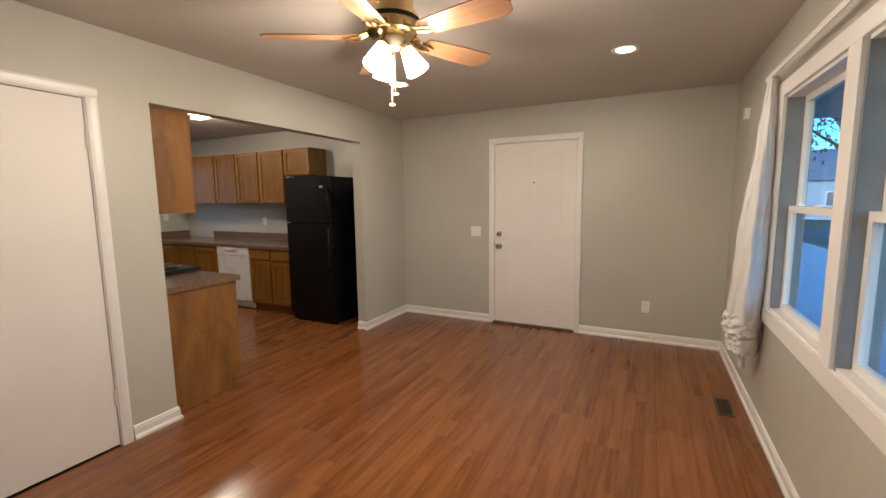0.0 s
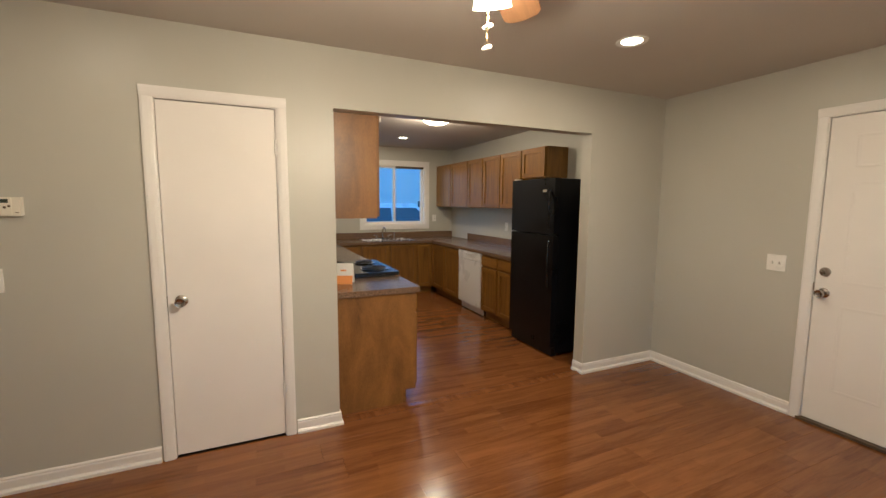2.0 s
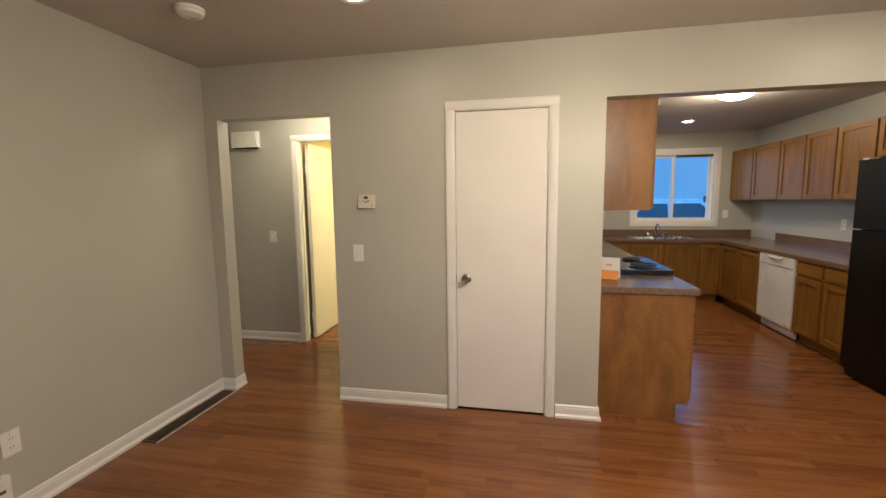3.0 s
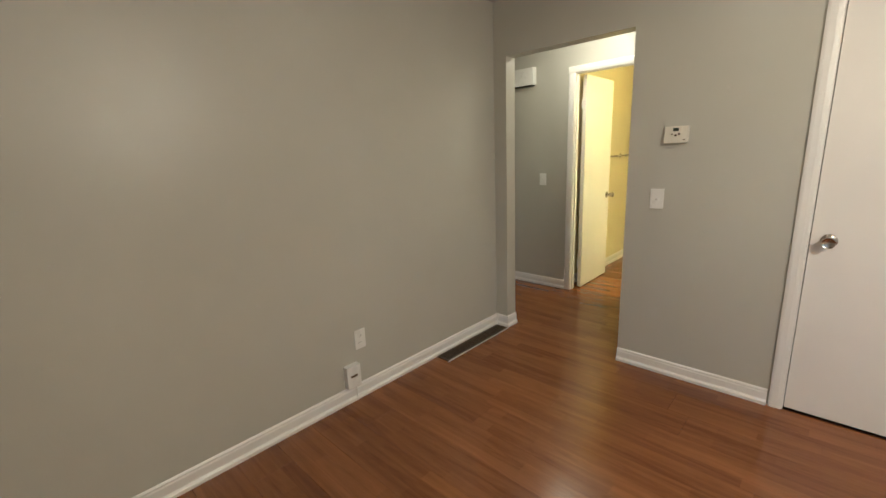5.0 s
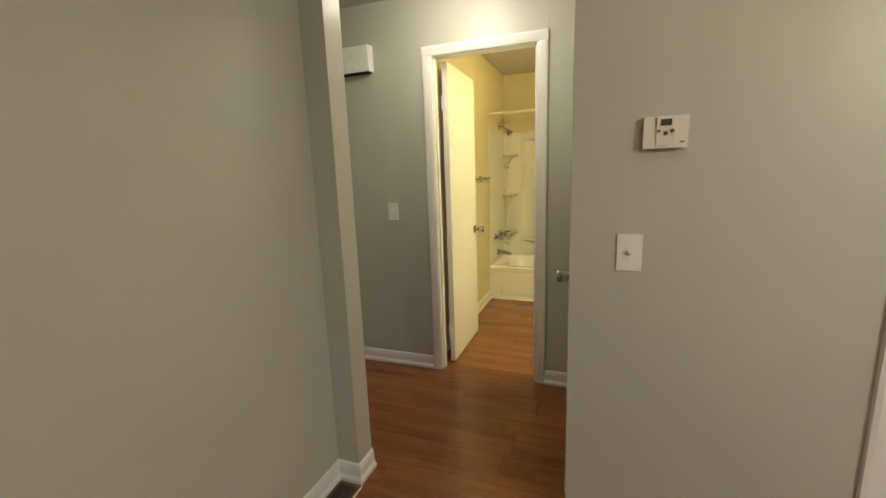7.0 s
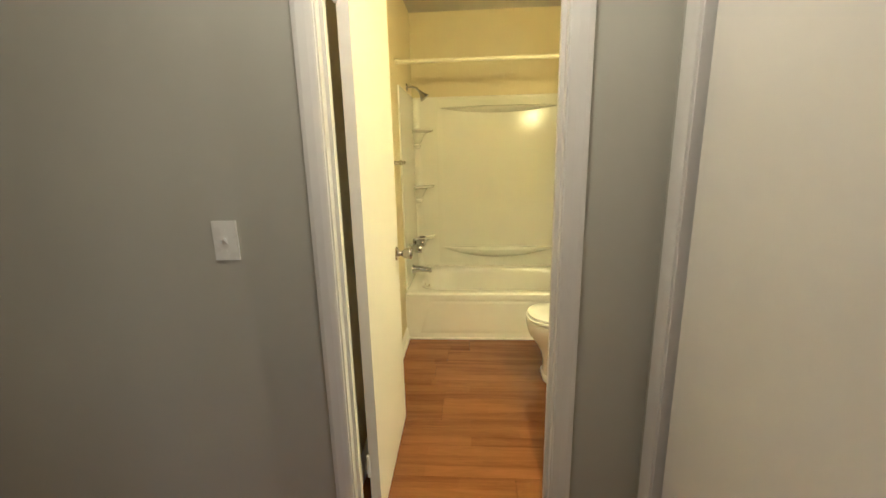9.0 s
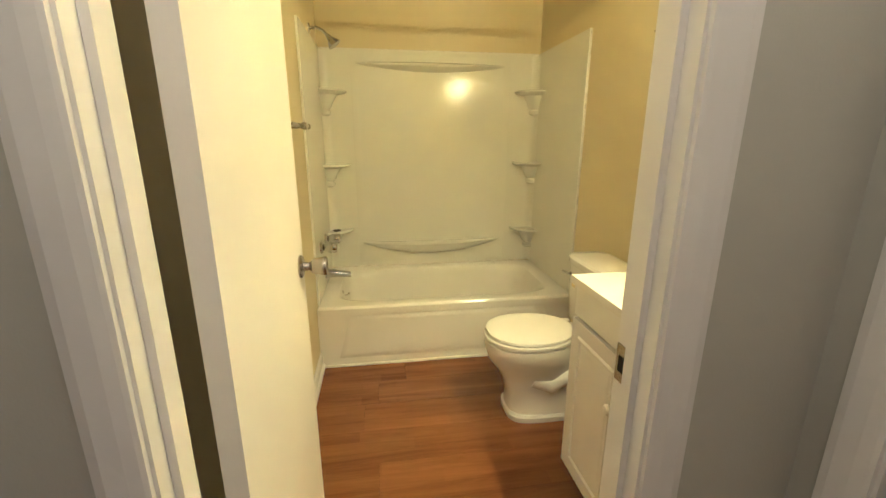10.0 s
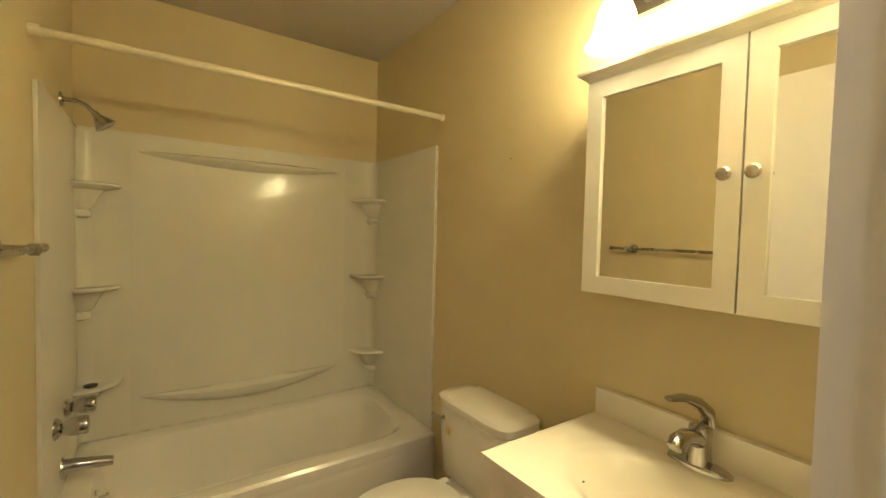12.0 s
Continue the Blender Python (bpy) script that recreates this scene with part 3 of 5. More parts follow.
# ---- living room things ----
def switch_plate(origin, way, gangs=1, label="white plastic light switch plate on the wall", outlet=False, w=0.072, h=0.115):
    name, cat = ("outlet", "outlet") if outlet else ("light_switch", "light switch")
    t = thing(name, label, cat, facing(*origin, way))
    ww = w + 0.046 * (gangs - 1)
    part("plate", bb(-ww / 2, ww / 2, -0.006, 0, -h / 2, h / 2), PLASTIC, t, bevel=0.003)
    for g in range(gangs):
        x = (g - (gangs - 1) / 2) * 0.046
        if outlet:
            for z in (-0.02, 0.02):
                bm = lathe(B(), [(0.001, 0), (0.016, 0), (0.016, 0.002), (0.001, 0.002)], Matrix.Translation((x, -0.006, z)) @ TURN_X, 20)
                r = part("receptacle", bm, PLASTIC, t, smooth=True)
                for dx in (-0.006, 0.006):
                    part("slot", bb(x + dx - 0.001, x + dx + 0.001, -0.0086, -0.0079, z - 0.003, z + 0.005), DARK, r)
        else:
            part("toggle_frame", bb(x - 0.006, x + 0.006, -0.0075, -0.006, -0.013, 0.013), PLASTIC, t)
            bm = B()
            loft(bm, [[(x - 0.0045, -0.007, -0.010), (x + 0.0045, -0.007, -0.010), (x + 0.0045, -0.007, 0.004), (x - 0.0045, -0.007, 0.004)],
                      [(x - 0.004, -0.020, 0.004), (x + 0.004, -0.020, 0.004), (x + 0.004, -0.018, 0.012), (x - 0.004, -0.018, 0.012)]])
            part("toggle", bm, PLASTIC, t, bevel=0.001)
    for z in ((-0.0, ) if outlet else (-0.03, 0.03)):
        part("screw", lathe(B(), [(0.001, 0), (0.003, 0), (0.0025, 0.001), (0.001, 0.001)], Matrix.Translation((0, -0.006, z)) @ TURN_X, 10), PLASTIC, t)
    return t


switch_plate((0.972, 6.30, 1.06), 0, 2, "white two-gang light switch beside the front door")
switch_plate((2.772, 6.30, 0.350), 0, outlet=True, label="white duplex outlet low on the wall")
switch_plate((0.0, 1.765, 1.08), 90, 1, "white light switch under the thermostat")
switch_plate((HALL_W, 0.371, 1.095), 90, 1, "white light switch in the hall beside the bathroom door")
switch_plate((1.342, 0.605, 0.357), 180, outlet=True, label="white outlet plate above the baseboard")
t = thing("wall_jack", "boxy white wall jack standing proud above the baseboard", "wall jack", facing(1.425, 0.605, 0.165, 180))
part("body", bb(-0.045, 0.045, -0.038, 0, -0.065, 0.065), PLASTIC, t, bevel=0.006)
part("port", bb(-0.022, 0.022, -0.0395, -0.0378, -0.004, 0.010), BRONZE, t)
part("cable", tube(B(), [(0.01, -0.03, -0.066), (0.012, -0.032, -0.08), (0.015, -0.030, -0.10), (0.016, -0.03, -0.16)], 0.003, 8), PLASTIC, t, smooth=True)

t = thing("coax_stub", "small white cable stub on the baseboard", "cable", facing(2.83, 6.285, 0.055, 0))
part("plug", lathe(B(), [(0.001, 0), (0.009, 0), (0.009, 0.012), (0.005, 0.014), (0.005, 0.022), (0.001, 0.022)], TURN_X, 14), PLASTIC, t, smooth=True)

t = thing("thermostat", "ivory digital thermostat with small display and buttons", "thermostat", facing(0.0, 1.843, 1.435, 90))
bm = B()
loft(bm, [[(-0.058 + 0.0, 0, -0.04), (0.058, 0, -0.04), (0.06, 0, 0.045), (-0.058, 0, 0.045)],
          [(-0.058, -0.026, -0.044), (0.056, -0.026, -0.044), (0.058, -0.022, 0.045), (-0.056, -0.022, 0.045)]])
part("body", bm, IVORY, t, bevel=0.004)
part("face", bb(-0.024, 0.024, -0.0285, -0.020, -0.036, 0.042), IVORY, t, bevel=0.002)
part("display", bb(-0.014, 0.014, -0.0298, -0.027, 0.018, 0.036), LCD, t, "dark grey display")
for x, z, r in ((-0.018, 0.004, 0.004), (0.0, -0.003, 0.006), (0.016, 0.003, 0.006)):
    part("button", lathe(B(), [(0.001, 0), (r, 0), (r * 0.9, 0.003), (0.001, 0.003)], Matrix.Translation((x, -0.0283, z)) @ TURN_X, 14), BRONZE, t, smooth=True)
part("badge", bb(0.036, 0.048, -0.0258, -0.024, -0.030, -0.026), BRONZE, t)

t = thing("door_chime", "white box door chime high on the hall wall", "door chime", facing(HALL_W, 0.142, 2.072, 90))
bm = B()
loft(bm, [[(-0.142, 0, -0.08), (0.142, 0, -0.08), (0.142, 0, 0.08), (-0.142, 0, 0.08)],
          [(-0.142, -0.055, -0.08), (0.142, -0.055, -0.08), (0.136, -0.062, 0.074), (-0.136, -0.062, 0.074)]])
part("cover", bm, PLASTIC, t, bevel=0.005)
part("base", bb(-0.13, 0.13, -0.05, 0.0, -0.087, -0.0805), DARK, t)

t = thing("motion_sensor", "small white sensor box near the ceiling", "sensor", facing(3.42, 5.80, 2.055, 270))
part("body", bb(-0.028, 0.028, -0.035, 0, -0.04, 0.04), PLASTIC, t, bevel=0.006)
part("lens", bb(-0.018, 0.018, -0.037, -0.034, -0.03, 0.0), IVORY, t, bevel=0.002)

t = thing("smoke_detector", "round white smoke detector on the ceiling", "smoke detector", pose(0.80, 1.25, CEIL_Z, 180))
part("body", lathe(B(), [(0.001, 0), (0.068, 0), (0.068, 0.012), (0.06, 0.03), (0.045, 0.036), (0.001, 0.038)], None, 32), PLASTIC, t, smooth=True)
part("vent_ring", lathe(B(), [(0.063, 0.012), (0.0692, 0.012), (0.0692, 0.017), (0.063, 0.017)], None, 32), IVORY, t, smooth=True)


def floor_register(name, x0, x1, y0, y1, label, along):
    t = thing(name, label, "floor vent", pose(0, 0, 0))
    h = 0.006
    f = 0.012
    part("frame", bb(x0, x1, y0, y0 + f, 0.0005, h), BRONZE, t, bevel=0.0015)
    part("frame", bb(x0, x1, y1 - f, y1, 0.0005, h), BRONZE, t, bevel=0.0015)
    part("frame", bb(x0, x0 + f, y0 + f, y1 - f, 0.0005, h), BRONZE, t, bevel=0.0015)
    part("frame", bb(x1 - f, x1, y0 + f, y1 - f, 0.0005, h), BRONZE, t, bevel=0.0015)
    part("well", bb(x0 + f, x1 - f, y0 + f, y1 - f, 0.0003, 0.0012), DARK, t)
    a, b = (x0 + f, x1 - f) if along == 'x' else (y0 + f, y1 - f)
    n = int((b - a) / 0.012)
    for k in range(n):
        u = a + (k + 0.5) * (b - a) / n
        part("louvre", bb(u - 0.002, u + 0.002, y0 + f, y1 - f, 0.0013, 0.0045) if along == 'x' else bb(x0 + f, x1 - f, u - 0.002, u + 0.002, 0.0013, 0.0045), BRONZE, t)
    return t


t = floor_register("floor_vent", 0.035, 0.735, 0.628, 0.735, "long brown metal floor vent against the baseboard", 'x')
part("edge_strip", bb(0.03, 0.74, 0.7355, 0.741, 0.0005, 0.005), CAULK, t, "pale worn edge strip")
floor_register("floor_vent", 3.225, 3.325, 4.94, 5.20, "small dark metal floor register by the window wall", 'y')

# ceiling fan
t = thing("ceiling_fan", "brass ceiling fan with oak blades and lit frosted shades", "ceiling fan", pose(FAN_X, FAN_Y, 0))
part("canopy", lathe(B(), [(0.001, CEIL_Z), (0.095, CEIL_Z), (0.10, 2.385), (0.098, 2.26), (0.10, 2.25), (0.001, 2.25)], None, 32), BRASS, t, "brass ceiling canopy", smooth=True)
part("motor", lathe(B(), [(0.001, 2.2495), (0.115, 2.2495), (0.125, 2.23), (0.125, 2.195), (0.112, 2.165), (0.07, 2.15), (0.001, 2.15)], None, 36), BRASS, t, "brass motor housing", smooth=True)
part("vent_band", lathe(B(), [(0.120, 2.222), (0.1265, 2.222), (0.1265, 2.203), (0.120, 2.203)], None, 36), DARK, t, smooth=True)
part("switch_housing", lathe(B(), [(0.001, 2.1495), (0.05, 2.1495), (0.056, 2.14), (0.056, 2.12), (0.045, 2.105), (0.001, 2.10)], None, 28), IVORY, t, "ivory switch housing", smooth=True)
for k in range(5):
    m = pose(0, 0, 0, 0, 0, 64 + 72 * k)
    bm = B()
    for s in (-1, 1):
        tube(bm, [m @ Vector(p) for p in ((0.10, s * 0.012, 2.175), (0.14, s * 0.026, 2.155), (0.18, s * 0.030, 2.148), (0.215, s * 0.018, 2.144))], [0.009, 0.008, 0.007, 0.006], 8)
    tube(bm, [m @ Vector(p) for p in ((0.10, 0, 2.175), (0.15, 0, 2.148), (0.20, 0, 2.142))], [0.009, 0.010, 0.006], 8)
    part("blade_iron", bm, BRASS, t, "ornate brass blade iron", smooth=True)
    bm = B()
    tilt = radians(11)
    rim = []
    for u, v in ((0.17, -0.045), (0.19, -0.052), (0.40, -0.066), (0.53, -0.068), (0.562, -0.050), (0.575, 0.0), (0.562, 0.050), (0.53, 0.068), (0.40, 0.066), (0.19, 0.052), (0.17, 0.045)):
        rim.append((u, v * math.cos(tilt), 2.152 - v * math.sin(tilt)))
    loft(bm, [[Vector(p) for p in rim], [Vector(p) + Vector((0, 0, 0.006)) for p in rim]])
    blade = part("blade", bm, BLADE, t, at=m)
for k in range(3):
    a = 143 + 120 * k
    m = pose(0, 0, 2.125, 0, 0, a) @ Matrix.Translation((0.05, 0, 0)) @ Matrix.Rotation(radians(180 - 28), 4, 'Y')
    arm = part("lamp_arm", lathe(B(), [(0.001, -0.02), (0.014, -0.02), (0.014, 0.01), (0.028, 0.016), (0.028, 0.030), (0.001, 0.030)], m, 20), BRASS, t, "brass lamp holder", smooth=True)
    prof = [(0.025, 0.026), (0.030, 0.040), (0.038, 0.070), (0.046, 0.102), (0.054, 0.136), (0.052, 0.1365), (0.043, 0.103), (0.035, 0.071), (0.027, 0.041), (0.022, 0.028)]
    part("shade", lathe(B(), prof, m, 28), SHADE, t, "lit frosted glass bell shade", smooth=True)
for dx, dy, z in ((-0.012, 0.008, 1.865), (0.016, -0.006, 1.905)):
    bm = B()
    n = int((2.10 - z) / 0.012)
    for i in range(n):
        lathe(bm, [(0.001, -0.003), (0.0026, 0), (0.001, 0.003)], Matrix.Translation((dx, dy, 2.10 - i * 0.012)), 6)
    tube(bm, [(dx, dy, 2.10), (dx, dy, z)], 0.0009, 5)
    c = part("pull_chain", bm, BRASS, t, "brass bead pull chain")
    part("pull_fob", lathe(B(), [(0.001, -0.006), (0.012, -0.004), (0.014, 0.0), (0.012, 0.004), (0.001, 0.006)], Matrix.Translation((dx, dy, z)) @ pose(0, 0, 0, 25, 10), 16), IVORY, c, "ivory pull fob", smooth=True)


def can_light(x, y):
    t = thing("recessed_light", "round recessed ceiling light, switched on", "ceiling light", pose(x, y, CEIL_Z), group="recessed ceiling lights")
    part("trim_ring", lathe(B(), [(0.06, -0.001), (0.088, -0.001), (0.086, -0.006), (0.066, -0.005), (0.06, -0.002)], None, 32), PLASTIC, t, smooth=True)
    part("lens", lathe(B(), [(0.001, -0.001), (0.0605, -0.001), (0.055, -0.004), (0.001, -0.0045)], None, 32), LENS, t, "lit lamp lens", smooth=True)


for x, y in ((0.83, 4.93), (2.575, 4.935), (0.76, 2.10), (-3.16, 4.91)):
    can_light(x, y)


def dome_light(x, y, label):
    t = thing("flush_light", label, "ceiling light", pose(x, y, CEIL_Z))
    part("pan", lathe(B(), [(0.001, 0), (0.165, 0), (0.168, -0.012), (0.155, -0.02), (0.001, -0.02)], None, 36), PLASTIC, t, smooth=True)
    part("dome", lathe(B(), [(0.15, -0.0205), (0.148, -0.035), (0.13, -0.055), (0.09, -0.072), (0.04, -0.080), (0.001, -0.081)], None, 36), LENS, t, "lit frosted glass dome", smooth=True)


dome_light(-1.62, 4.77, "round flush ceiling light with lit glass dome")
dome_light(-0.62, 0.95, "round flush hall ceiling light with lit dome")

# curtain and its rod
def blend(stops, v):
    """Smooth steps between (v, value) pairs."""
    for (a, p), (b, q) in zip(stops, stops[1:]):
        if v <= b:
            u = max(0.0, (v - a) / (b - a))
            return p + (q - p) * u * u * (3 - 2 * u)
    return stops[-1][1]


def cloth_rings(z_top, z_low, count, around, cx, cy, hx, hy, pleat, wrinkle=0.0):
    """Closed rings of hanging cloth; cx, cy, hx, hy: stops of centre and half-widths from top (0) to end (1)."""
    rows = []
    for i in range(count + 1):
        v = i / count
        ring = []
        for k in range(around):
            a = 2 * math.pi * k / around
            fold = 1 + pleat * (0.6 * math.sin(4 * a + 0.8 * math.sin(2.3 * v)) + 0.4 * math.sin(7 * a + 1.9 * v + 1.0))
            crease = wrinkle * noise.noise((3 * math.cos(a), 3 * math.sin(a), 9 * v))
            ring.append((blend(cx, v) + blend(hx, v) * fold * math.sin(a) + crease, blend(cy, v) + blend(hy, v) * fold * math.cos(a) + crease,
                         z_top + (z_low - z_top) * v + 0.35 * crease))
        rows.append(ring)
    return rows


t = thing("curtain", "grey-white gathered curtain panel with a turned-up cuff", "curtain", pose(0, 0, 0))
part("panel", loft(B(), cloth_rings(2.112, 0.66, 60, 96, [(0, 3.372), (0.25, 3.355), (0.7, 3.325), (1, 3.318)], [(0, 4.925), (0.3, 4.885), (0.75, 4.885), (1, 4.925)],
                                    [(0, 0.022), (0.2, 0.035), (0.6, 0.070), (1, 0.080)], [(0, 0.050), (0.25, 0.075), (0.7, 0.105), (1, 0.120)], 0.16, 0.010)), CURTAIN, t, smooth=True)
part("cuff", loft(B(), cloth_rings(0.735, 0.535, 22, 96, [(0, 3.318), (0.6, 3.314), (1, 3.322)], [(0, 4.940), (1, 4.955)],
                                   [(0, 0.070), (0.3, 0.092), (0.75, 0.094), (1, 0.070)], [(0, 0.115), (0.35, 0.140), (0.75, 0.145), (1, 0.120)], 0.07, 0.022)), CURTAIN, t, "puffed cuff of the curtain", smooth=True)
part("hem", loft(B(), cloth_rings(0.560, 0.455, 12, 96, [(0, 3.322), (1, 3.326)], [(0, 4.955), (1, 4.960)],
                                  [(0, 0.082), (1, 0.078)], [(0, 0.132), (1, 0.126)], 0.12, 0.012)), CURTAIN, t, "flat hem under the cuff", smooth=True)
part("loose_end", loft(B(), cloth_rings(0.470, 0.340, 10, 40, [(0, 3.33), (1, 3.335)], [(0, 4.965), (1, 4.970)], [(0, 0.022), (1, 0.016)], [(0, 0.036), (1, 0.030)], 0.15, 0.006)), CURTAIN, t, "loose tail of cloth", smooth=True)
t = thing("curtain_rod", "thin white curtain rod over the window", "curtain rod", pose(0, 0, 0))
part("rod", bb(3.352, 3.360, 2.90, 5.00, 2.100, 2.128), TRIM, t, bevel=0.003)
part("return", bb(3.3605, 3.4195, 4.992, 5.000, 2.100, 2.128), TRIM, t, bevel=0.002)
part("return", bb(3.3605, 3.4195, 2.90, 2.908, 2.100, 2.128), TRIM, t, bevel=0.002)


# ---- kitchen ----
CT = 0.868  # counter top height
KF, KX = 5.535, -3.53  # front of the north run, front of the sink run


def raised_door(parent, name, x0, x1, z0, z1, y, hw=True):
    """A frame-and-panel cabinet front; local -y is the room."""
    r = 0.05
    d = part(name, bb(x0, x1, y - 0.008, y, z0, z1), OAK, parent)
    part("stile", bb(x0, x0 + r, y - 0.020, y - 0.0085, z0, z1), OAK, d, bevel=0.003)
    part("stile", bb(x1 - r, x1, y - 0.020, y - 0.0085, z0, z1), OAK, d, bevel=0.003)
    part("rail", bb(x0 + r, x1 - r, y - 0.020, y - 0.0085, z0, z0 + r), OAKH, d, bevel=0.003)
    part("rail", bb(x0 + r, x1 - r, y - 0.020, y - 0.0085, z1 - r, z1), OAKH, d, bevel=0.003)
    return d


def base_cabinet(origin, way, width, doors=1, drawers=True, depth=0.585, label="honey oak base cabinet with drawer and panel door"):
    t = thing("base_cabinet", label, "cabinet", facing(*origin, way), group="kitchen base cabinets")
    top = CT - 0.04
    part("body", bb(0.001, width - 0.001, 0.0, depth, 0.10, top), OAK, t)
    part("toe_kick", bb(0.001, width - 0.001, 0.065, depth, 0.001, 0.0995), OAKH, t, "dark recessed toe kick")
    w = width / doors
    for k in range(doors):
        a, b = k * w + 0.018, (k + 1) * w - 0.018
        raised_door(t, "door", a, b, 0.125, 0.665 if drawers else top - 0.025, -0.0005)
        if drawers:
            part("drawer_front", bb(a, b, -0.020, -0.0005, 0.695, top - 0.025), OAKH, t, bevel=0.004)
    return t


# north run, local x to +x of the world
base_cabinet((-1.905, KF, 0), 0, 0.79, 2, label="honey oak base cabinet with two drawers and doors")
base_cabinet((KX, KF, 0), 0, abs(KX + 2.535), 2, drawers=False, label="plain honey oak corner base cabinet")
t = thing("dishwasher", "white built-in dishwasher with a curved pull", "dishwasher", facing(-2.53, KF, 0, 0))
part("body", bb(0.003, 0.617, 0.0, 0.57, 0.10, 0.842), APPL, t)
part("door", bb(0.004, 0.616, -0.022, -0.0005, 0.115, 0.715), APPL, t, bevel=0.005)
part("control_panel", bb(0.004, 0.616, -0.026, -0.0005, 0.720, 0.840), APPL, t, bevel=0.005)
bm = B()
tube(bm, [(0.20 + 0.022 * k, -0.030 - 0.010 * math.sin(math.pi * k / 10), 0.806 - 0.012 * math.sin(math.pi * k / 10)) for k in range(11)], 0.008, 8)
part("handle", bm, APPL, t, "moulded white handle", smooth=True)
part("kick_plate", bb(0.01, 0.61, 0.03, 0.05, 0.012, 0.0995), APPL, t)
# sink run under the window, local x to +y of the world
for y0, w, n, d, lab in ((4.02, 0.34, 1, True, "honey oak base cabinet beside the sink"), (4.36, 0.90, 2, False, "wide honey oak sink base cabinet with two doors")):
    base_cabinet((KX, y0, 0), 90, w, n, d, label=lab)
t = base_cabinet((KX, 5.26, 0), 90, 0.27, 1, False, label="narrow honey oak corner filler cabinet")
# stove wall: the run's end stands in the opening; local x to -x of the world
PX, PY = -0.104, 3.955
t = thing("end_cabinet", "oak plywood end cabinet beside the stove", "cabinet", facing(PX, PY, 0, 180), group="kitchen base cabinets")
bm = B()
loft(bm, [[(PX, y, z) for y, z in ((KS + 0.002, 0.001), (PY - 0.10, 0.001), (PY - 0.10, 0.10), (PY, 0.10), (PY, CT - 0.04), (KS + 0.002, CT - 0.04))],
          [(PX - 0.015, y, z) for y, z in ((KS + 0.002, 0.001), (PY - 0.10, 0.001), (PY - 0.10, 0.10), (PY, 0.10), (PY, CT - 0.04), (KS + 0.002, CT - 0.04))]])
for v in bm.verts:
    v.co = t.matrix_basis.inverted() @ v.co
part("end_panel", bm, PLY, t, "rotary-cut oak plywood end panel")
part("body", bb(0.0155, 0.46, 0.0, 0.60, 0.10, CT - 0.04), OAK, t)
part("toe_kick", bb(0.0155, 0.46, 0.07, 0.60, 0.001, 0.0995), OAKH, t)
raised_door(t, "door", 0.03, 0.445, 0.125, 0.665, -0.0005)
part("drawer_front", bb(0.03, 0.445, -0.020, -0.0005, 0.695, CT - 0.065), OAKH, t, bevel=0.004)


def countertop(name, label, x0, x1, y0, y1, cut=None):
    t = thing(name, label, "countertop", pose(0, 0, 0))
    z0 = CT - 0.0395
    if cut:
        a, b, c, d = cut
        bm = B()
        for q in ((x0, a, y0, y1), (b, x1, y0, y1), (a, b, y0, c), (a, b, d, y1)):
            box(bm, *q, z0, CT)
        bmesh.ops.remove_doubles(bm, verts=bm.verts, dist=0.0002)
        part("slab", bm, COUNTER, t)
    else:
        part("slab", bb(x0, x1, y0, y1, z0, CT), COUNTER, t, bevel=0.007)
    return t


t = countertop("countertop", "brown speckled laminate countertop along the fridge wall", -3.505, -1.115, KF - 0.03, KN - 0.001)
part("backsplash", bb(-3.505, -1.115, KN - 0.021, KN - 0.0012, CT + 0.0005, CT + 0.10), COUNTER, t, bevel=0.003)
SK = (-4.06, -3.60, 4.44, 5.24)
t = countertop("countertop", "brown speckled laminate countertop round the sink", KW + 0.001, -3.506, KS + 0.001, KN - 0.001, SK)
part("backsplash", bb(KW + 0.0012, KW + 0.021, KS + 0.001, KN - 0.001, CT + 0.0005, CT + 0.10), COUNTER, t, bevel=0.003)
t = countertop("countertop", "brown speckled laminate end countertop beside the stove", PX - 0.46, PX + 0.022, KS + 0.001, PY + 0.025)
part("backsplash", bb(PX - 0.46, PX - 0.001, KS + 0.0012, KS + 0.02, CT + 0.0005, CT + 0.10), COUNTER, t, bevel=0.003)
countertop("countertop", "brown speckled laminate countertop past the stove", KX + 0.025, PX - 1.235, KS + 0.001, PY + 0.025)
base_cabinet((PX - 1.235, PY, 0), 180, abs(KX - (PX - 1.235)) - 0.03, 2, label="honey oak base cabinet past the stove")

# sink with two bowls
t = thing("kitchen_sink", "double-bowl stainless steel sink set in the counter", "sink", pose(0, 0, 0))
rim = B()
for a, b, c, d in ((SK[0] - 0.012, SK[1] + 0.012, SK[2] - 0.012, SK[2] + 0.025), (SK[0] - 0.012, SK[1] + 0.012, SK[3] - 0.025, SK[3] + 0.012), (SK[0] - 0.012, SK[0] + 0.08, SK[2] + 0.025, SK[3] - 0.025), (SK[1] - 0.025, SK[1] + 0.012, SK[2] + 0.025, SK[3] - 0.025), (SK[0] + 0.08, SK[1] - 0.025, 4.82, 4.86)):
    box(rim, a, b, c, d, CT + 0.0006, CT + 0.005)
part("rim", rim, STEEL, t, bevel=0.0015)
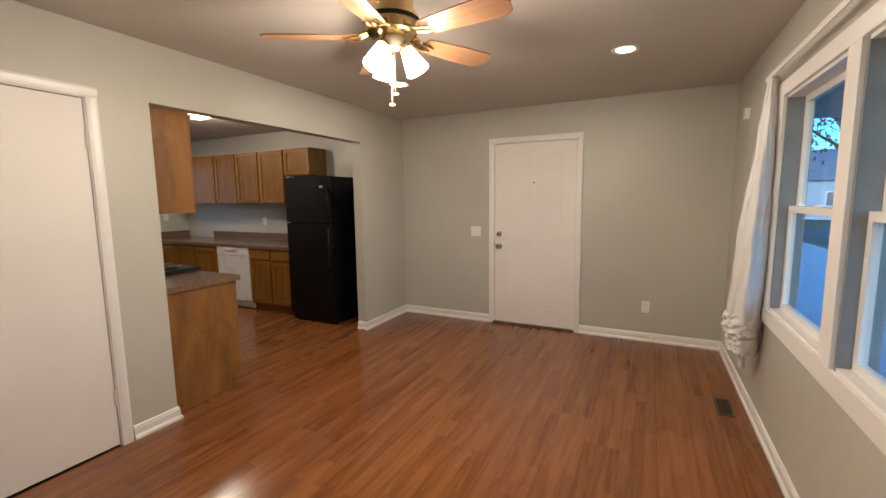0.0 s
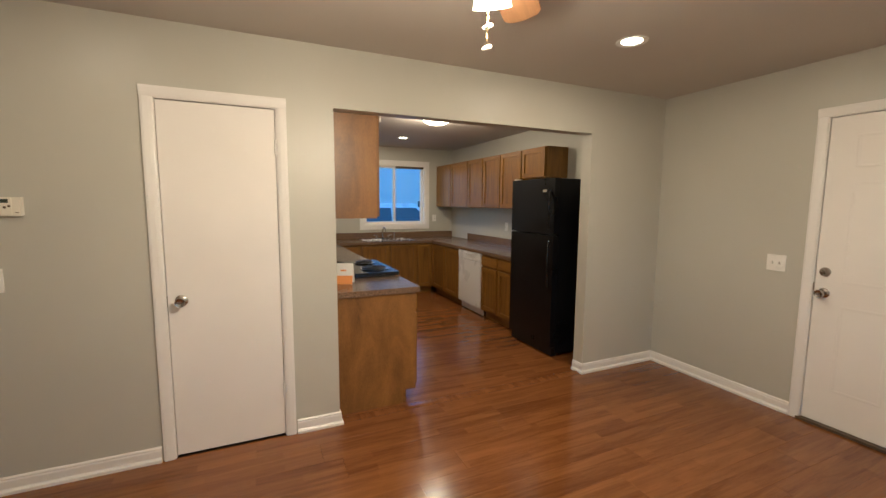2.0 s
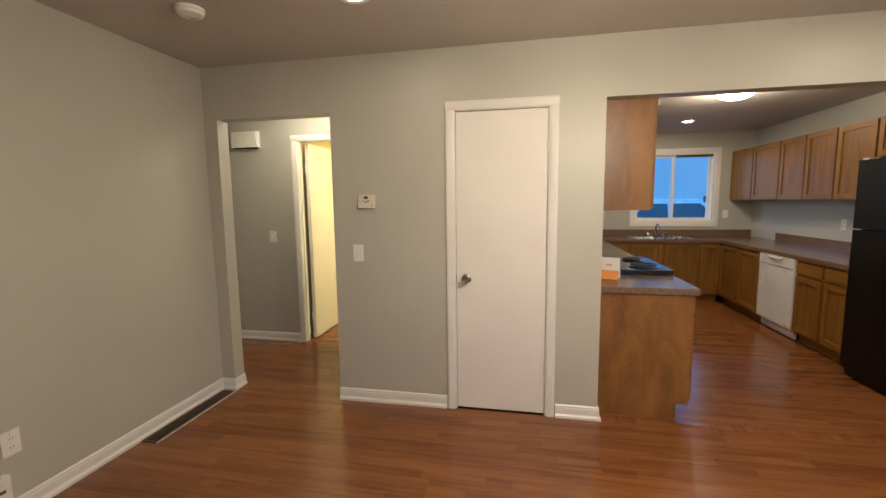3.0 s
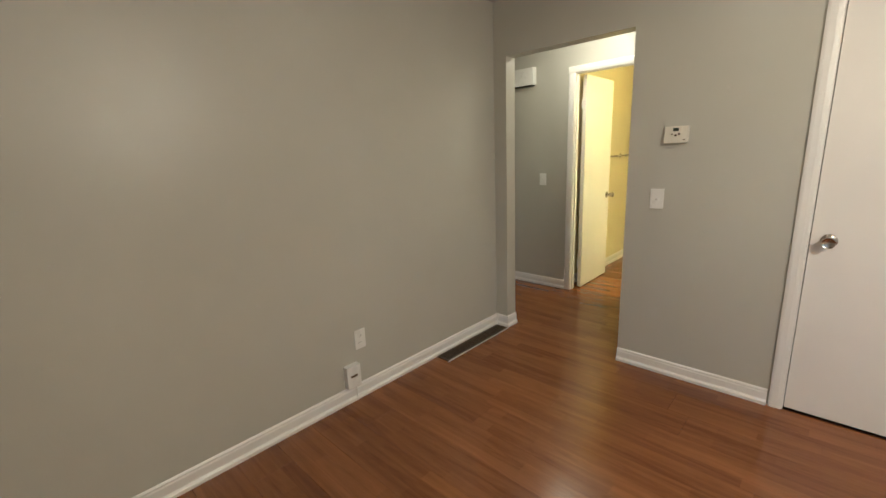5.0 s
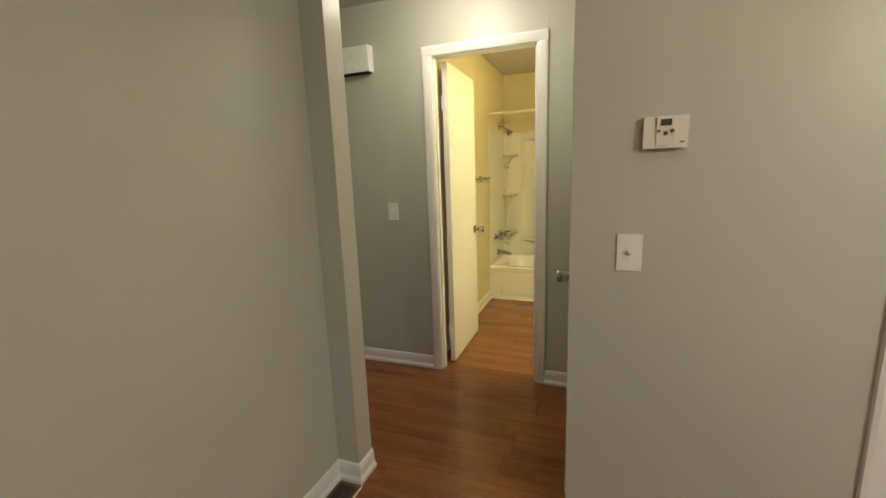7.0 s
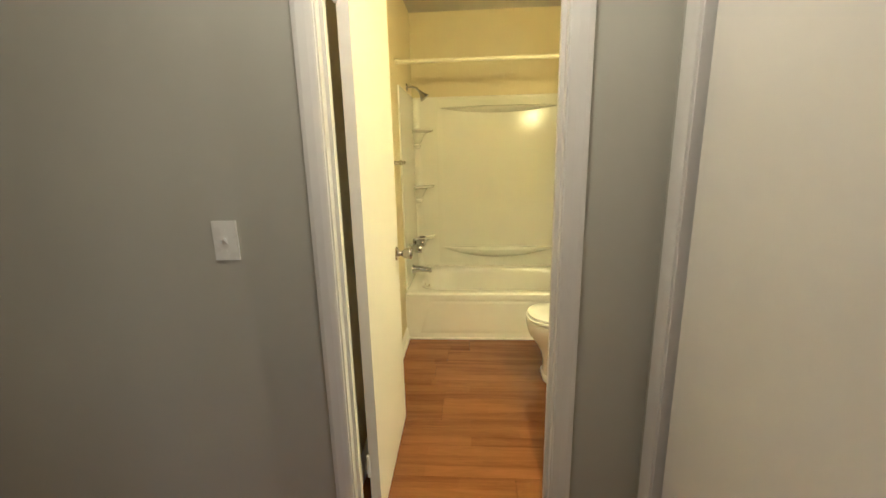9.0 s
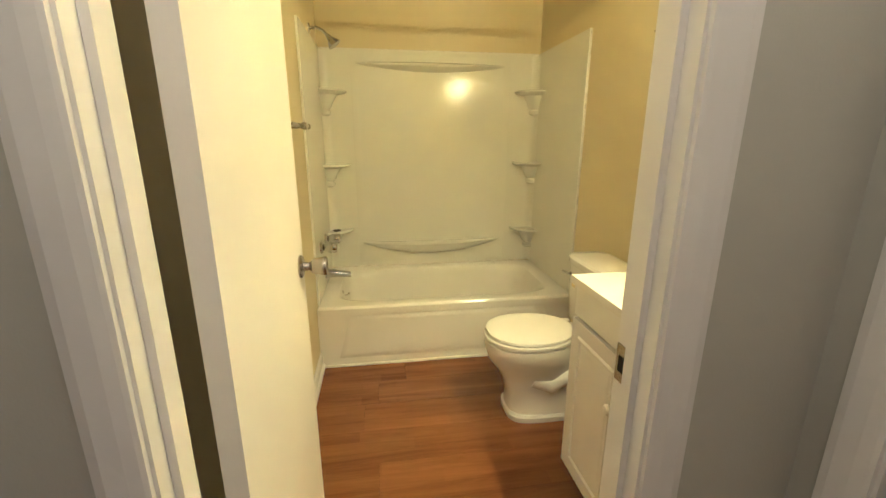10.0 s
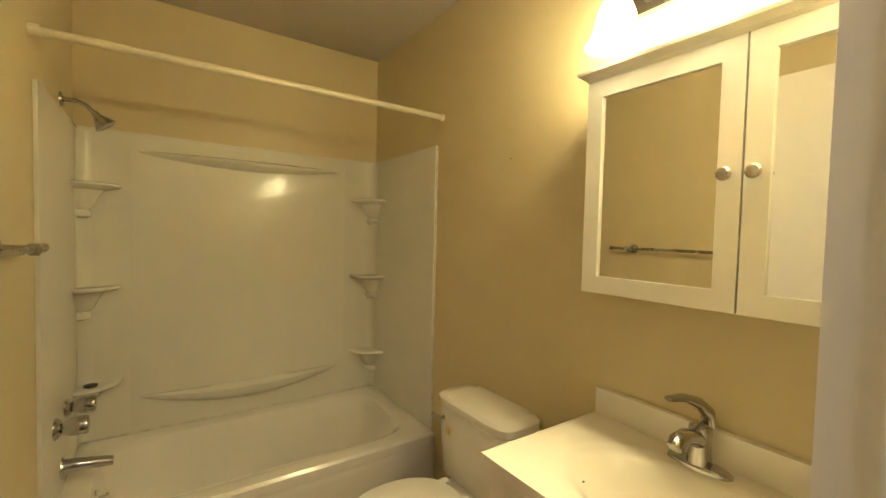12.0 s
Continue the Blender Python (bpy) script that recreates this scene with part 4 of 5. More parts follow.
for a, b in ((SK[2] + 0.025, 4.82), (4.86, SK[3] - 0.025)):
    cx, cy = (SK[0] + 0.08 + SK[1] - 0.025) / 2, (a + b) / 2
    hx, hy = (SK[1] - 0.025 - SK[0] - 0.08) / 2, (b - a) / 2
    rings = [superring(cx, cy, z, hx * s, hy * s, n, 40) for z, s, n in ((CT + 0.004, 1.0, 12), (CT - 0.01, 0.97, 9), (CT - 0.14, 0.93, 8), (CT - 0.165, 0.84, 6), (CT - 0.17, 0.2, 3))]
    part("bowl", loft(B(), rings, cap0=False), STEEL, t, smooth=True)
fx, fy = SK[0] + 0.03, 4.84
t = thing("kitchen_faucet", "chrome two-handle kitchen faucet behind the sink", "faucet", pose(fx, fy, CT + 0.0055))
part("deck", loft(B(), [superring(0, 0, z, 0.028, 0.125, 6, 32) for z in (0, 0.012)]), CHROME, t, bevel=0.003)
part("spout", tube(B(), [(0, 0, 0.012), (0, 0, 0.10), (0.015, 0, 0.15), (0.06, 0, 0.185), (0.12, 0, 0.18), (0.16, 0, 0.15), (0.165, 0, 0.125)], [0.016, 0.013, 0.011, 0.011, 0.011, 0.011, 0.012], 14), CHROME, t, smooth=True)
for s in (-1, 1):
    h = part("handle_base", lathe(B(), [(0.001, 0.012), (0.022, 0.012), (0.020, 0.03), (0.014, 0.045), (0.001, 0.05)], Matrix.Translation((0, s * 0.10, 0)), 20), CHROME, t, smooth=True)
    part("lever", tube(B(), [(0, s * 0.10, 0.046), (0.01, s * 0.13, 0.055), (0.015, s * 0.155, 0.058)], [0.008, 0.007, 0.006], 10), CHROME, h, smooth=True)
part("sprayer", lathe(B(), [(0.001, 0), (0.02, 0), (0.016, 0.02), (0.012, 0.06), (0.015, 0.09), (0.001, 0.10)], Matrix.Translation((0, 0.20, -0.0005)), 16), CHROME, t, smooth=True)

# stove
SX0, SX1 = PX - 1.23, PX - 0.465
t = thing("stove", "black electric stove with coil burners", "stove", pose(0, 0, 0))
part("body", bb(SX0 + 0.003, SX1 - 0.003, KS + 0.03, PY - 0.005, 0.06, 0.872), BLACK, t, bevel=0.003)
part("cooktop", bb(SX0 + 0.003, SX1 - 0.003, KS + 0.03, PY + 0.03, 0.8725, 0.905), BLACKGLOSS, t, bevel=0.006)
part("oven_door", bb(SX0 + 0.01, SX1 - 0.01, PY - 0.0045, PY + 0.03, 0.20, 0.80), BLACKGLOSS, t, bevel=0.005)
part("drawer", bb(SX0 + 0.01, SX1 - 0.01, PY - 0.0045, PY + 0.025, 0.07, 0.19), BLACK, t, bevel=0.005)
part("handle", tube(B(), [(SX0 + 0.08, PY + 0.03, 0.765), (SX0 + 0.085, PY + 0.06, 0.765), (SX1 - 0.085, PY + 0.06, 0.765), (SX1 - 0.08, PY + 0.03, 0.765)], 0.010, 10), BLACK, t, smooth=True)
part("backguard", bb(SX0 + 0.003, SX1 - 0.003, KS + 0.004, KS + 0.075, 0.9055, 1.06), BLACK, t, bevel=0.008)
for i in range(4):
    part("control_knob", lathe(B(), [(0.001, 0), (0.02, 0), (0.017, 0.02), (0.001, 0.022)], Matrix.Translation((SX0 + 0.12 + 0.17 * i, KS + 0.0755, 1.0)) @ Matrix.Rotation(radians(-90), 4, 'X'), 16), BLACKGLOSS, t, smooth=True)
for x, y, r in ((SX0 + 0.20, KS + 0.20, 0.09), (SX1 - 0.20, KS + 0.20, 0.075), (SX0 + 0.20, KS + 0.47, 0.075), (SX1 - 0.20, KS + 0.47, 0.10)):
    pan = part("drip_pan", lathe(B(), [(r + 0.018, 0.9055), (r + 0.022, 0.909), (r + 0.012, 0.910), (r, 0.907), (0.02, 0.9056)], Matrix.Translation((x, y, 0)), 28), CHROME, t, "chrome drip pan", smooth=True)
    pts = [(x + (0.02 + (r - 0.012) * k / 60) * math.cos(k * 0.42), y + (0.02 + (r - 0.012) * k / 60) * math.sin(k * 0.42), 0.917) for k in range(61)]
    part("coil", tube(B(), pts, 0.0055, 6), COIL, pan, "black coil element", smooth=True)

# fridge
FX0, FX1, FY0 = -1.085, -0.395, 5.42
t = thing("refrigerator", "tall black top-freezer refrigerator, slightly glossy", "refrigerator", facing(FX0, FY0, 0, 0))
fwid = FX1 - FX0
part("body", bb(0.0, fwid, 0.062, 0.74, 0.035, 1.70), BLACK, t, bevel=0.006)
part("freezer_door", bb(0.0, fwid, 0.0, 0.058, 1.185, 1.705), BLACK, t, bevel=0.012)
part("fridge_door", bb(0.0, fwid, 0.0, 0.058, 0.10, 1.172), BLACK, t, bevel=0.012)
part("grille", bb(0.01, fwid - 0.01, 0.03, 0.07, 0.012, 0.092), BLACK, t)
for z0, z1 in ((1.24, 1.58), (0.68, 1.12)):
    n = 10
    pts = [(fwid - 0.05 + (0.018 * math.sin(math.pi * k / n)), -0.012 - 0.028 * math.sin(math.pi * k / n), z0 + (z1 - z0) * k / n) for k in range(n + 1)]
    part("handle", tube(B(), pts, [0.012 - 0.003 * math.sin(math.pi * k / n) for k in range(n + 1)], 10), BLACKGLOSS, t, "curved black handle", smooth=True)
part("badge", bb(fwid - 0.17, fwid - 0.115, -0.003, 0.001, 1.575, 1.60), LABEL, t, "small silver badge")
part("hinge_cap", bb(0.02, 0.08, 0.01, 0.07, 1.7055, 1.718), IVORY, t, bevel=0.004)
for x in (0.05, fwid - 0.05):
    for y in (0.10, 0.68):
        part("foot", lathe(B(), [(0.001, 0.0005), (0.02, 0.0005), (0.02, 0.034), (0.001, 0.0345)], Matrix.Translation((x, y, 0)), 12), RUBBER, t)


def wall_cabinet(origin, way, width, z0, z1, doors, depth=0.30, label="honey oak wall cabinet with panel doors"):
    t = thing("wall_cabinet", label, "cabinet", facing(*origin, way), group="kitchen wall cabinets")
    part("body", bb(0.001, width - 0.001, 0.0, depth - 0.002, z0, z1), OAK, t)
    w = width / doors
    for k in range(doors):
        raised_door(t, "door", k * w + 0.012, (k + 1) * w - 0.012, z0 + 0.012, z1 - 0.012, -0.0005)
    return t


UF = KN - 0.30
wall_cabinet((-3.56, UF, 0), 0, 0.60, 1.40, 2.105, 1, label="honey oak corner wall cabinet with panel door")
wall_cabinet((-2.96, UF, 0), 0, 0.915, 1.40, 2.105, 2, label="honey oak wall cabinet with two panel doors")
wall_cabinet((-2.045, UF, 0), 0, 0.475, 1.40, 2.105, 1, label="single-door honey oak wall cabinet beside the fridge")
wall_cabinet((-1.57, UF, 0), 0, 0.455, 1.76, 2.105, 1, label="short honey oak wall cabinet over the fridge")
t = thing("wall_cabinet", "honey oak corner wall cabinet against the window wall", "cabinet", pose(0, 0, 0), group="kitchen wall cabinets")
part("body", bb(KW + 0.002, -3.561, UF - 0.0, KN - 0.002, 1.40, 2.105), OAK, t)
part("face", bb(KW + 0.03, -3.575, UF - 0.018, UF - 0.0005, 1.415, 2.09), OAK, t, bevel=0.003)
# stove side wall cabinet at the opening
t = thing("wall_cabinet", "oak plywood-sided wall cabinet hung beside the opening", "cabinet", facing(PX, KS + 0.315, 0, 180), group="kitchen wall cabinets")
part("side_panel", bb(0.0, 0.012, 0.0, 0.313, 1.36, 2.10), PLY, t, "rotary-cut oak plywood side")
part("body", bb(0.0125, 0.46, 0.0, 0.313, 1.36, 2.10), OAK, t)
raised_door(t, "door", 0.012, 0.45, 1.372, 2.088, -0.0005)
part("hinge", bb(-0.001, 0.016, -0.03, -0.021, 2.0, 2.035), PLASTIC, t)
t = wall_cabinet((PX - 1.23, KS + 0.315, 0), 180, 0.60, 1.36, 2.10, 2, depth=0.31, label="honey oak wall cabinet past the stove")

# tent card and cloth by the stove
t = thing("tent_card", "orange and white folded card on the counter", "card", pose(PX - 0.30, 3.50, CT + 0.001, 0, 0, 66))
for s in (-1, 1):
    bm = B()
    loft(bm, [[(-0.07, s * 0.045, 0), (0.07, s * 0.045, 0), (0.07, s * 0.0442, 0.001), (-0.07, s * 0.0442, 0.001)], [(-0.07, s * 0.001, 0.15), (0.07, s * 0.001, 0.15), (0.07, s * 0.0002, 0.15), (-0.07, s * 0.0002, 0.15)]])
    leaf = part("leaf", bm, PAPER, t)
    bm = B()
    loft(bm, [[(-0.07, s * 0.0464, 0), (0.07, s * 0.0464, 0), (0.07, s * 0.0458, 0.0), (-0.07, s * 0.0458, 0.0)], [(-0.07, s * 0.0285, 0.062), (0.07, s * 0.0285, 0.062), (0.07, s * 0.0279, 0.062), (-0.07, s * 0.0279, 0.062)]])
    part("orange_band", bm, ORANGE, leaf, "orange printed band")
    part("mark", bb(-0.02, 0.02, s * 0.0170, s * 0.0178, 0.085, 0.105), ORANGE, leaf)
t = thing("dish_cloth", "crumpled reddish cloth beside the stove", "cloth", pose(SX1 + 0.10, KS + 0.12, CT + 0.0005))
bm = B()
loft(bm, [superring(0, 0, z, a * (1 + 0.1 * math.sin(9 * z * 50)), b, 2.4, 24) for z, a, b in ((0, 0.07, 0.05), (0.012, 0.075, 0.052), (0.03, 0.05, 0.035), (0.038, 0.02, 0.015))])
part("fold", bm, PINK, t, smooth=True)
switch_plate((KW, 5.83, 1.20), 90, outlet=True, label="white outlet beside the kitchen window")
switch_plate((-2.35, KN, 1.14), 0, outlet=True, label="white outlet above the kitchen counter")
switch_plate((-3.05, KS, 1.20), 180, outlet=True, label="white outlet on the stove wall")


# ---- bathroom ----
TY0, TY1, TX0, TX1, RIM = 0.606, 2.049, BATH_W + 0.001, -2.79, 0.35
t = thing("bathtub", "white enamel alcove bathtub with a plain apron", "bathtub", pose(0, 0, 0))
cx, cy, hx, hy = (TX0 + TX1) / 2, (TY0 + TY1) / 2, (TX1 - TX0) / 2, (TY1 - TY0) / 2
rings = []
for dx, dy, z, n, ox in ((0, 0, RIM - 0.05, 60, 0), (0, 0, RIM - 0.012, 60, 0), (-0.010, -0.004, RIM, 40, 0), (-0.075, -0.085, RIM, 7, 0.0), (-0.088, -0.098, RIM - 0.006, 6, 0.0),
                         (-0.105, -0.115, RIM - 0.04, 5, 0), (-0.130, -0.16, RIM - 0.20, 4.5, 0), (-0.160, -0.22, RIM - 0.275, 4, 0), (-0.22, -0.30, RIM - 0.295, 3, 0), (-0.34, -0.6, RIM - 0.30, 2, 0)):
    rings.append(superring(cx + ox, cy, z, hx + dx, hy + dy, n, 128))
part("basin", loft(B(), rings, cap0=False), PORC, t, smooth=True)
part("apron", bb(TX1 - 0.030, TX1 - 0.006, TY0, TY1, 0.0, RIM - 0.012), PORC, t, bevel=0.004)
bm = B()
def apron_ring(i, x):
    return [(x, TY0 + 0.10 + i * 1.4, 0.045 + i), (x, TY1 - 0.10 - i * 1.4, 0.045 + i), (x, TY1 - 0.17 - i, RIM - 0.055 - i), (x, TY0 + 0.17 + i, RIM - 0.055 - i)]
loft(bm, [apron_ring(0, TX1 - 0.0062), apron_ring(0.012, TX1 - 0.0015), apron_ring(0.03, TX1 - 0.001)], cap0=False)
part("apron_panel", bm, PORC, t, "shallow raised apron panel", smooth=True)
part("overflow_plate", lathe(B(), [(0.001, 0), (0.034, 0), (0.032, 0.006), (0.001, 0.008)], Matrix.Translation((-3.11, 0.716, 0.295)) @ Matrix.Rotation(radians(-80), 4, 'X'), 24), CHROME, t, "chrome overflow plate", smooth=True)
part("trip_lever", tube(B(), [(-3.11, 0.722, 0.298), (-3.10, 0.742, 0.304), (-3.085, 0.752, 0.318)], [0.005, 0.005, 0.006], 10), CHROME, t, smooth=True)
part("drain", lathe(B(), [(0.001, 0), (0.03, 0), (0.028, 0.003), (0.001, 0.003)], Matrix.Translation((cx, 1.05, RIM - 0.300)), 20), CHROME, t, smooth=True)
part("floor_caulk", tube(B(), [(TX1 + 0.002, TY0 + 0.01 + 0.0362 * k, 0.003 + 0.004 * noise.noise((k * 0.7, 0, 0))) for k in range(40)], [0.008 + 0.004 * abs(noise.noise((k * 0.9, 3, 0))) for k in range(40)], 8), CAULK, t, "uneven white caulk line", smooth=True)

ST = 1.765
t = thing("tub_surround", "glossy white acrylic tub surround with corner shelves", "tub surround", pose(0, 0, 0))
p = 0.012
part("back_panel", bb(TX0, TX0 + p, TY0 + p, TY1 - p, RIM + 0.004, ST), ACRYL, t, bevel=0.003)
part("side_panel", bb(TX0, -2.83, TY0, TY0 + p - 0.0005, RIM + 0.004, ST), ACRYL, t, bevel=0.003)
part("side_panel", bb(TX0, -2.83, TY1 - p + 0.0005, TY1, RIM + 0.004, ST), ACRYL, t, bevel=0.003)
bx0 = TX0 + p
bm = B()
def centre_ring(i, x):
    return [(x, 0.80 + i, RIM + 0.03 + i), (x, 1.845 - i, RIM + 0.03 + i), (x, 1.845 - i, ST - 0.01 - i * 0.4), (x, 0.80 + i, ST - 0.01 - i * 0.4)]
loft(bm, [centre_ring(0, bx0 - 0.0005), centre_ring(0.012, bx0 + 0.0015), centre_ring(0.035, bx0 + 0.005), centre_ring(0.06, bx0 + 0.006)], cap0=False)
part("centre_panel", bm, ACRYL, t, "slightly raised middle panel", smooth=True)
for z, drop in ((1.685, 0.042), (0.528, 0.086)):
    bm = B()
    sec = []
    N = 40
    for k in range(N + 1):
        s = k / N
        q = math.sin(math.pi * s) ** 0.8
        y = 0.835 + 0.965 * s
        x = bx0 + 0.004
        d, h = 0.003 + 0.080 * q, 0.006 + drop * q
        zt = z + 0.0 * q
        sec.append([(x, y, zt), (x + d * 0.7, y, zt + 0.003), (x + d, y, zt - h * 0.15), (x + d * 0.92, y, zt - h * 0.45), (x + d * 0.35, y, zt - h * 0.9), (x, y, zt - h)])
    loft(bm, sec)
    part("bow_ledge", bm, ACRYL, t, "bowed moulded ledge", smooth=True)


def corner_column(y, s):
    """Moulded corner cove; s: +1 at the low-y corner, -1 at the other."""
    bm = B()
    pts = []
    N = 10
    for k in range(N + 1):
        a = math.pi / 2 * k / N
        r = 0.05
        pts.append((bx0 + r - r * math.sin(a), y + s * (r - r * math.cos(a))))
    rings = [[(px, py, z) for px, py in pts] + [(bx0 - 0.001, y - s * 0.001, z)] for z in (RIM + 0.01, ST - 0.012)]
    loft(bm, rings)
    part("corner_cove", bm, ACRYL, t, smooth=True)


def corner_shelf(y, s, z):
    bm = B()
    rings = []
    prof = [(0.030, -0.150), (0.048, -0.142), (0.052, -0.122), (0.040, -0.112), (0.056, -0.098), (0.070, -0.065), (0.095, -0.026), (0.142, -0.016), (0.156, -0.008), (0.156, 0.0), (0.146, 0.004), (0.11, -0.002), (0.03, -0.003)]
    for r, h in prof:
        ring = [(bx0 - 0.004, y - s * 0.004, z + h)]
        for k in range(13):
            a = math.pi / 2 * k / 12
            ring.append((bx0 + r * math.sin(a) ** 0.85 if a > 0 else bx0 - 0.004, y + s * r * math.cos(a) ** 0.85 if k < 12 else y - s * 0.004, z + h))
        rings.append(ring)
    loft(bm, rings)
    part("corner_shelf", bm, ACRYL, t, "moulded quarter-round corner shelf", smooth=True)


for y, s, zs in ((TY0 + p, 1, (1.515, 1.063, 0.628)), (TY1 - p, -1, (1.528, 1.068, 0.605))):
    corner_column(y, s)
    for z in zs:
        corner_shelf(y, s, z)
part("top_caulk", bb(TX0, TX0 + 0.004, TY0 + p, TY1 - p, ST + 0.0005, ST + 0.006), CAULK, t)
part("edge_caulk", bb(-2.8295, -2.825, TY1 - 0.006, TY1, RIM + 0.004, ST), CAULK, t)
part("rim_caulk", tube(B(), [(TX0 + p + 0.002, TY0 + 0.03 + 0.07 * k, RIM + 0.003) for k in range(20)], 0.004, 6), CAULK, t, smooth=True)
t = thing("drain_stopper", "dark rubber drain stopper on the corner shelf", "drain stopper", pose(TX0 + 0.085, TY0 + 0.06, 0.628))
part("disc", lathe(B(), [(0.001, 0), (0.024, 0), (0.026, 0.006), (0.01, 0.009), (0.001, 0.010)], None, 20), RUBBER, t, smooth=True)

PYW = TY0 + p  # face of the plumbing side
AX = Matrix.Rotation(radians(-90), 4, 'X')
t = thing("shower", "chrome shower head on a bent arm", "shower head", pose(-3.255, 0.6055, 1.812))
part("flange", lathe(B(), [(0.001, 0), (0.028, 0), (0.026, 0.006), (0.012, 0.010), (0.001, 0.010)], AX, 24), CHROME, t, smooth=True)
part("arm", tube(B(), [(0, 0.005, 0), (0, 0.045, 0.002), (-0.002, 0.075, -0.010), (-0.006, 0.10, -0.035)], 0.0085, 12), CHROME, t, smooth=True)
m = Matrix.Translation((-0.006, 0.098, -0.032)) @ Matrix.Rotation(radians(180 + 38), 4, 'X')
part("head", lathe(B(), [(0.001, -0.004), (0.012, 0.0), (0.015, 0.018), (0.022, 0.030), (0.037, 0.054), (0.040, 0.062), (0.035, 0.064), (0.001, 0.062)], m, 24), CHROME, t, smooth=True)
for x in (-3.22, -3.01):
    t = thing("tub_valve_handle", "chrome tub valve handle on the surround", "faucet handle", pose(x, PYW, 0.630) @ Matrix.Scale(1.25, 4), group="tub valve handles")
    part("escutcheon", lathe(B(), [(0.001, 0), (0.030, 0), (0.027, 0.008), (0.014, 0.016), (0.001, 0.016)], AX, 24), CHROME, t, smooth=True)
    part("grip", lathe(B(), [(0.001, 0.0165), (0.016, 0.0165), (0.019, 0.026), (0.024, 0.034), (0.026, 0.066), (0.022, 0.073), (0.001, 0.074)], AX, 10), CHROME, t, smooth=True)
t = thing("tub_spout", "chrome tub filler spout", "tub spout", pose(-3.13, PYW, 0.437) @ Matrix.Scale(1.15, 4))
bm = B()
sec = []
for k in range(9):
    s = k / 8
    r = 0.026 - 0.006 * s
    sec.append([(r * 0.9 * math.cos(2 * math.pi * i / 20), 0.13 * s, r * math.sin(2 * math.pi * i / 20) * (1 - 0.25 * s) - 0.012 * s * s) for i in range(20)])
part("body", loft(bm, sec), CHROME, t, smooth=True)
part("flange", lathe(B(), [(0.001, 0), (0.033, 0), (0.031, 0.006), (0.001, 0.007)], AX, 24), CHROME, t, smooth=True)

t = thing("shower_rod", "cream painted shower curtain rod", "shower rod", pose(-2.79, 0, 1.895))
part("rod", tube(B(), [(0, 0.607, 0), (0, 2.0485, 0)], 0.0125, 16), CREAM, t, smooth=True)
part("socket", tube(B(), [(0, 0.6065, 0), (0, 0.632, 0)], 0.017, 16), CREAM, t, smooth=True)
part("socket", tube(B(), [(0, 2.032, 0), (0, 2.049, 0)], 0.017, 16), CREAM, t, smooth=True)
part("rod_joint", tube(B(), [(0, 1.05, 0), (0, 1.056, 0)], 0.0145, 16), CREAM, t, smooth=True)

t = thing("towel_bar", "brushed nickel double towel bar on the wall", "towel bar", pose(0, 0, 1.275))
for x in (-2.475, -1.95):
    part("post", lathe(B(), [(0.001, 0), (0.026, 0), (0.024, 0.006), (0.012, 0.012), (0.010, 0.05), (0.015, 0.058), (0.015, 0.074), (0.006, 0.080), (0.001, 0.080)], Matrix.Translation((x, 0.6055, 0)) @ AX, 20), NICKEL, t, smooth=True)
part("bar", tube(B(), [(-2.575, 0.668, 0.0), (-1.88, 0.668, 0.0)], 0.008, 12), NICKEL, t, smooth=True)
for x in (-2.578, -1.877):
    part("finial", lathe(B(), [(0.001, -0.012), (0.009, -0.009), (0.012, 0), (0.009, 0.009), (0.001, 0.012)], Matrix.Translation((x, 0.668, 0)) @ Matrix.Rotation(radians(90), 4, 'Y'), 16), NICKEL, t, smooth=True)

# toilet: front looks to -y
QX = -2.293
t = thing("toilet", "white two-piece toilet with the lid closed", "toilet", pose(QX, 0, 0))
def egg(yc, z, a, b, e=0.10, n=2.2):
    return superring(0, yc, z, a, b, n, 40, e)
bowl = [egg(1.700, 0.001, 0.112, 0.198, 0.03, 3.4), egg(1.700, 0.020, 0.110, 0.195, 0.03, 3.4), egg(1.692, 0.100, 0.099, 0.186, 0.03, 3.0), egg(1.675, 0.170, 0.096, 0.186, 0.04, 2.6), egg(1.640, 0.220, 0.1106, 0.1784, 0.02),
        egg(1.615, 0.275, 0.1398, 0.1950, 0.0), egg(1.605, 0.320, 0.1558, 0.1992, -0.02), egg(1.600, 0.345, 0.1593, 0.1992, -0.03), egg(1.600, 0.365, 0.1593, 0.1992, -0.03), egg(1.600, 0.372, 0.1522, 0.1926, -0.03)]
part("bowl", loft(B(), bowl), PORC, t, smooth=True)
part("rear_deck", loft(B(), [superring(0, 1.88, z, 0.105, 0.13, 5, 32) for z in (0.22, 0.30, 0.362, 0.372)]), PORC, t, bevel=0.006, smooth=True)
bm = B()
for s in (-1, 1):
    tube(bm, [(s * 0.075, 1.60, 0.19), (s * 0.088, 1.68, 0.165), (s * 0.09, 1.74, 0.20), (s * 0.088, 1.80, 0.215), (s * 0.085, 1.84, 0.16), (s * 0.075, 1.83, 0.09), (s * 0.075, 1.77, 0.075)], [0.03, 0.036, 0.034, 0.034, 0.038, 0.036, 0.03], 14)
part("trapway", bm, PORC, t, "moulded trapway relief", smooth=True)
for s in (-1, 1):
    part("bolt_cap", lathe(B(), [(0.001, 0.03), (0.012, 0.03), (0.010, 0.042), (0.001, 0.046)], Matrix.Translation((s * 0.112, 1.765, 0)), 14), PORC, t, smooth=True)
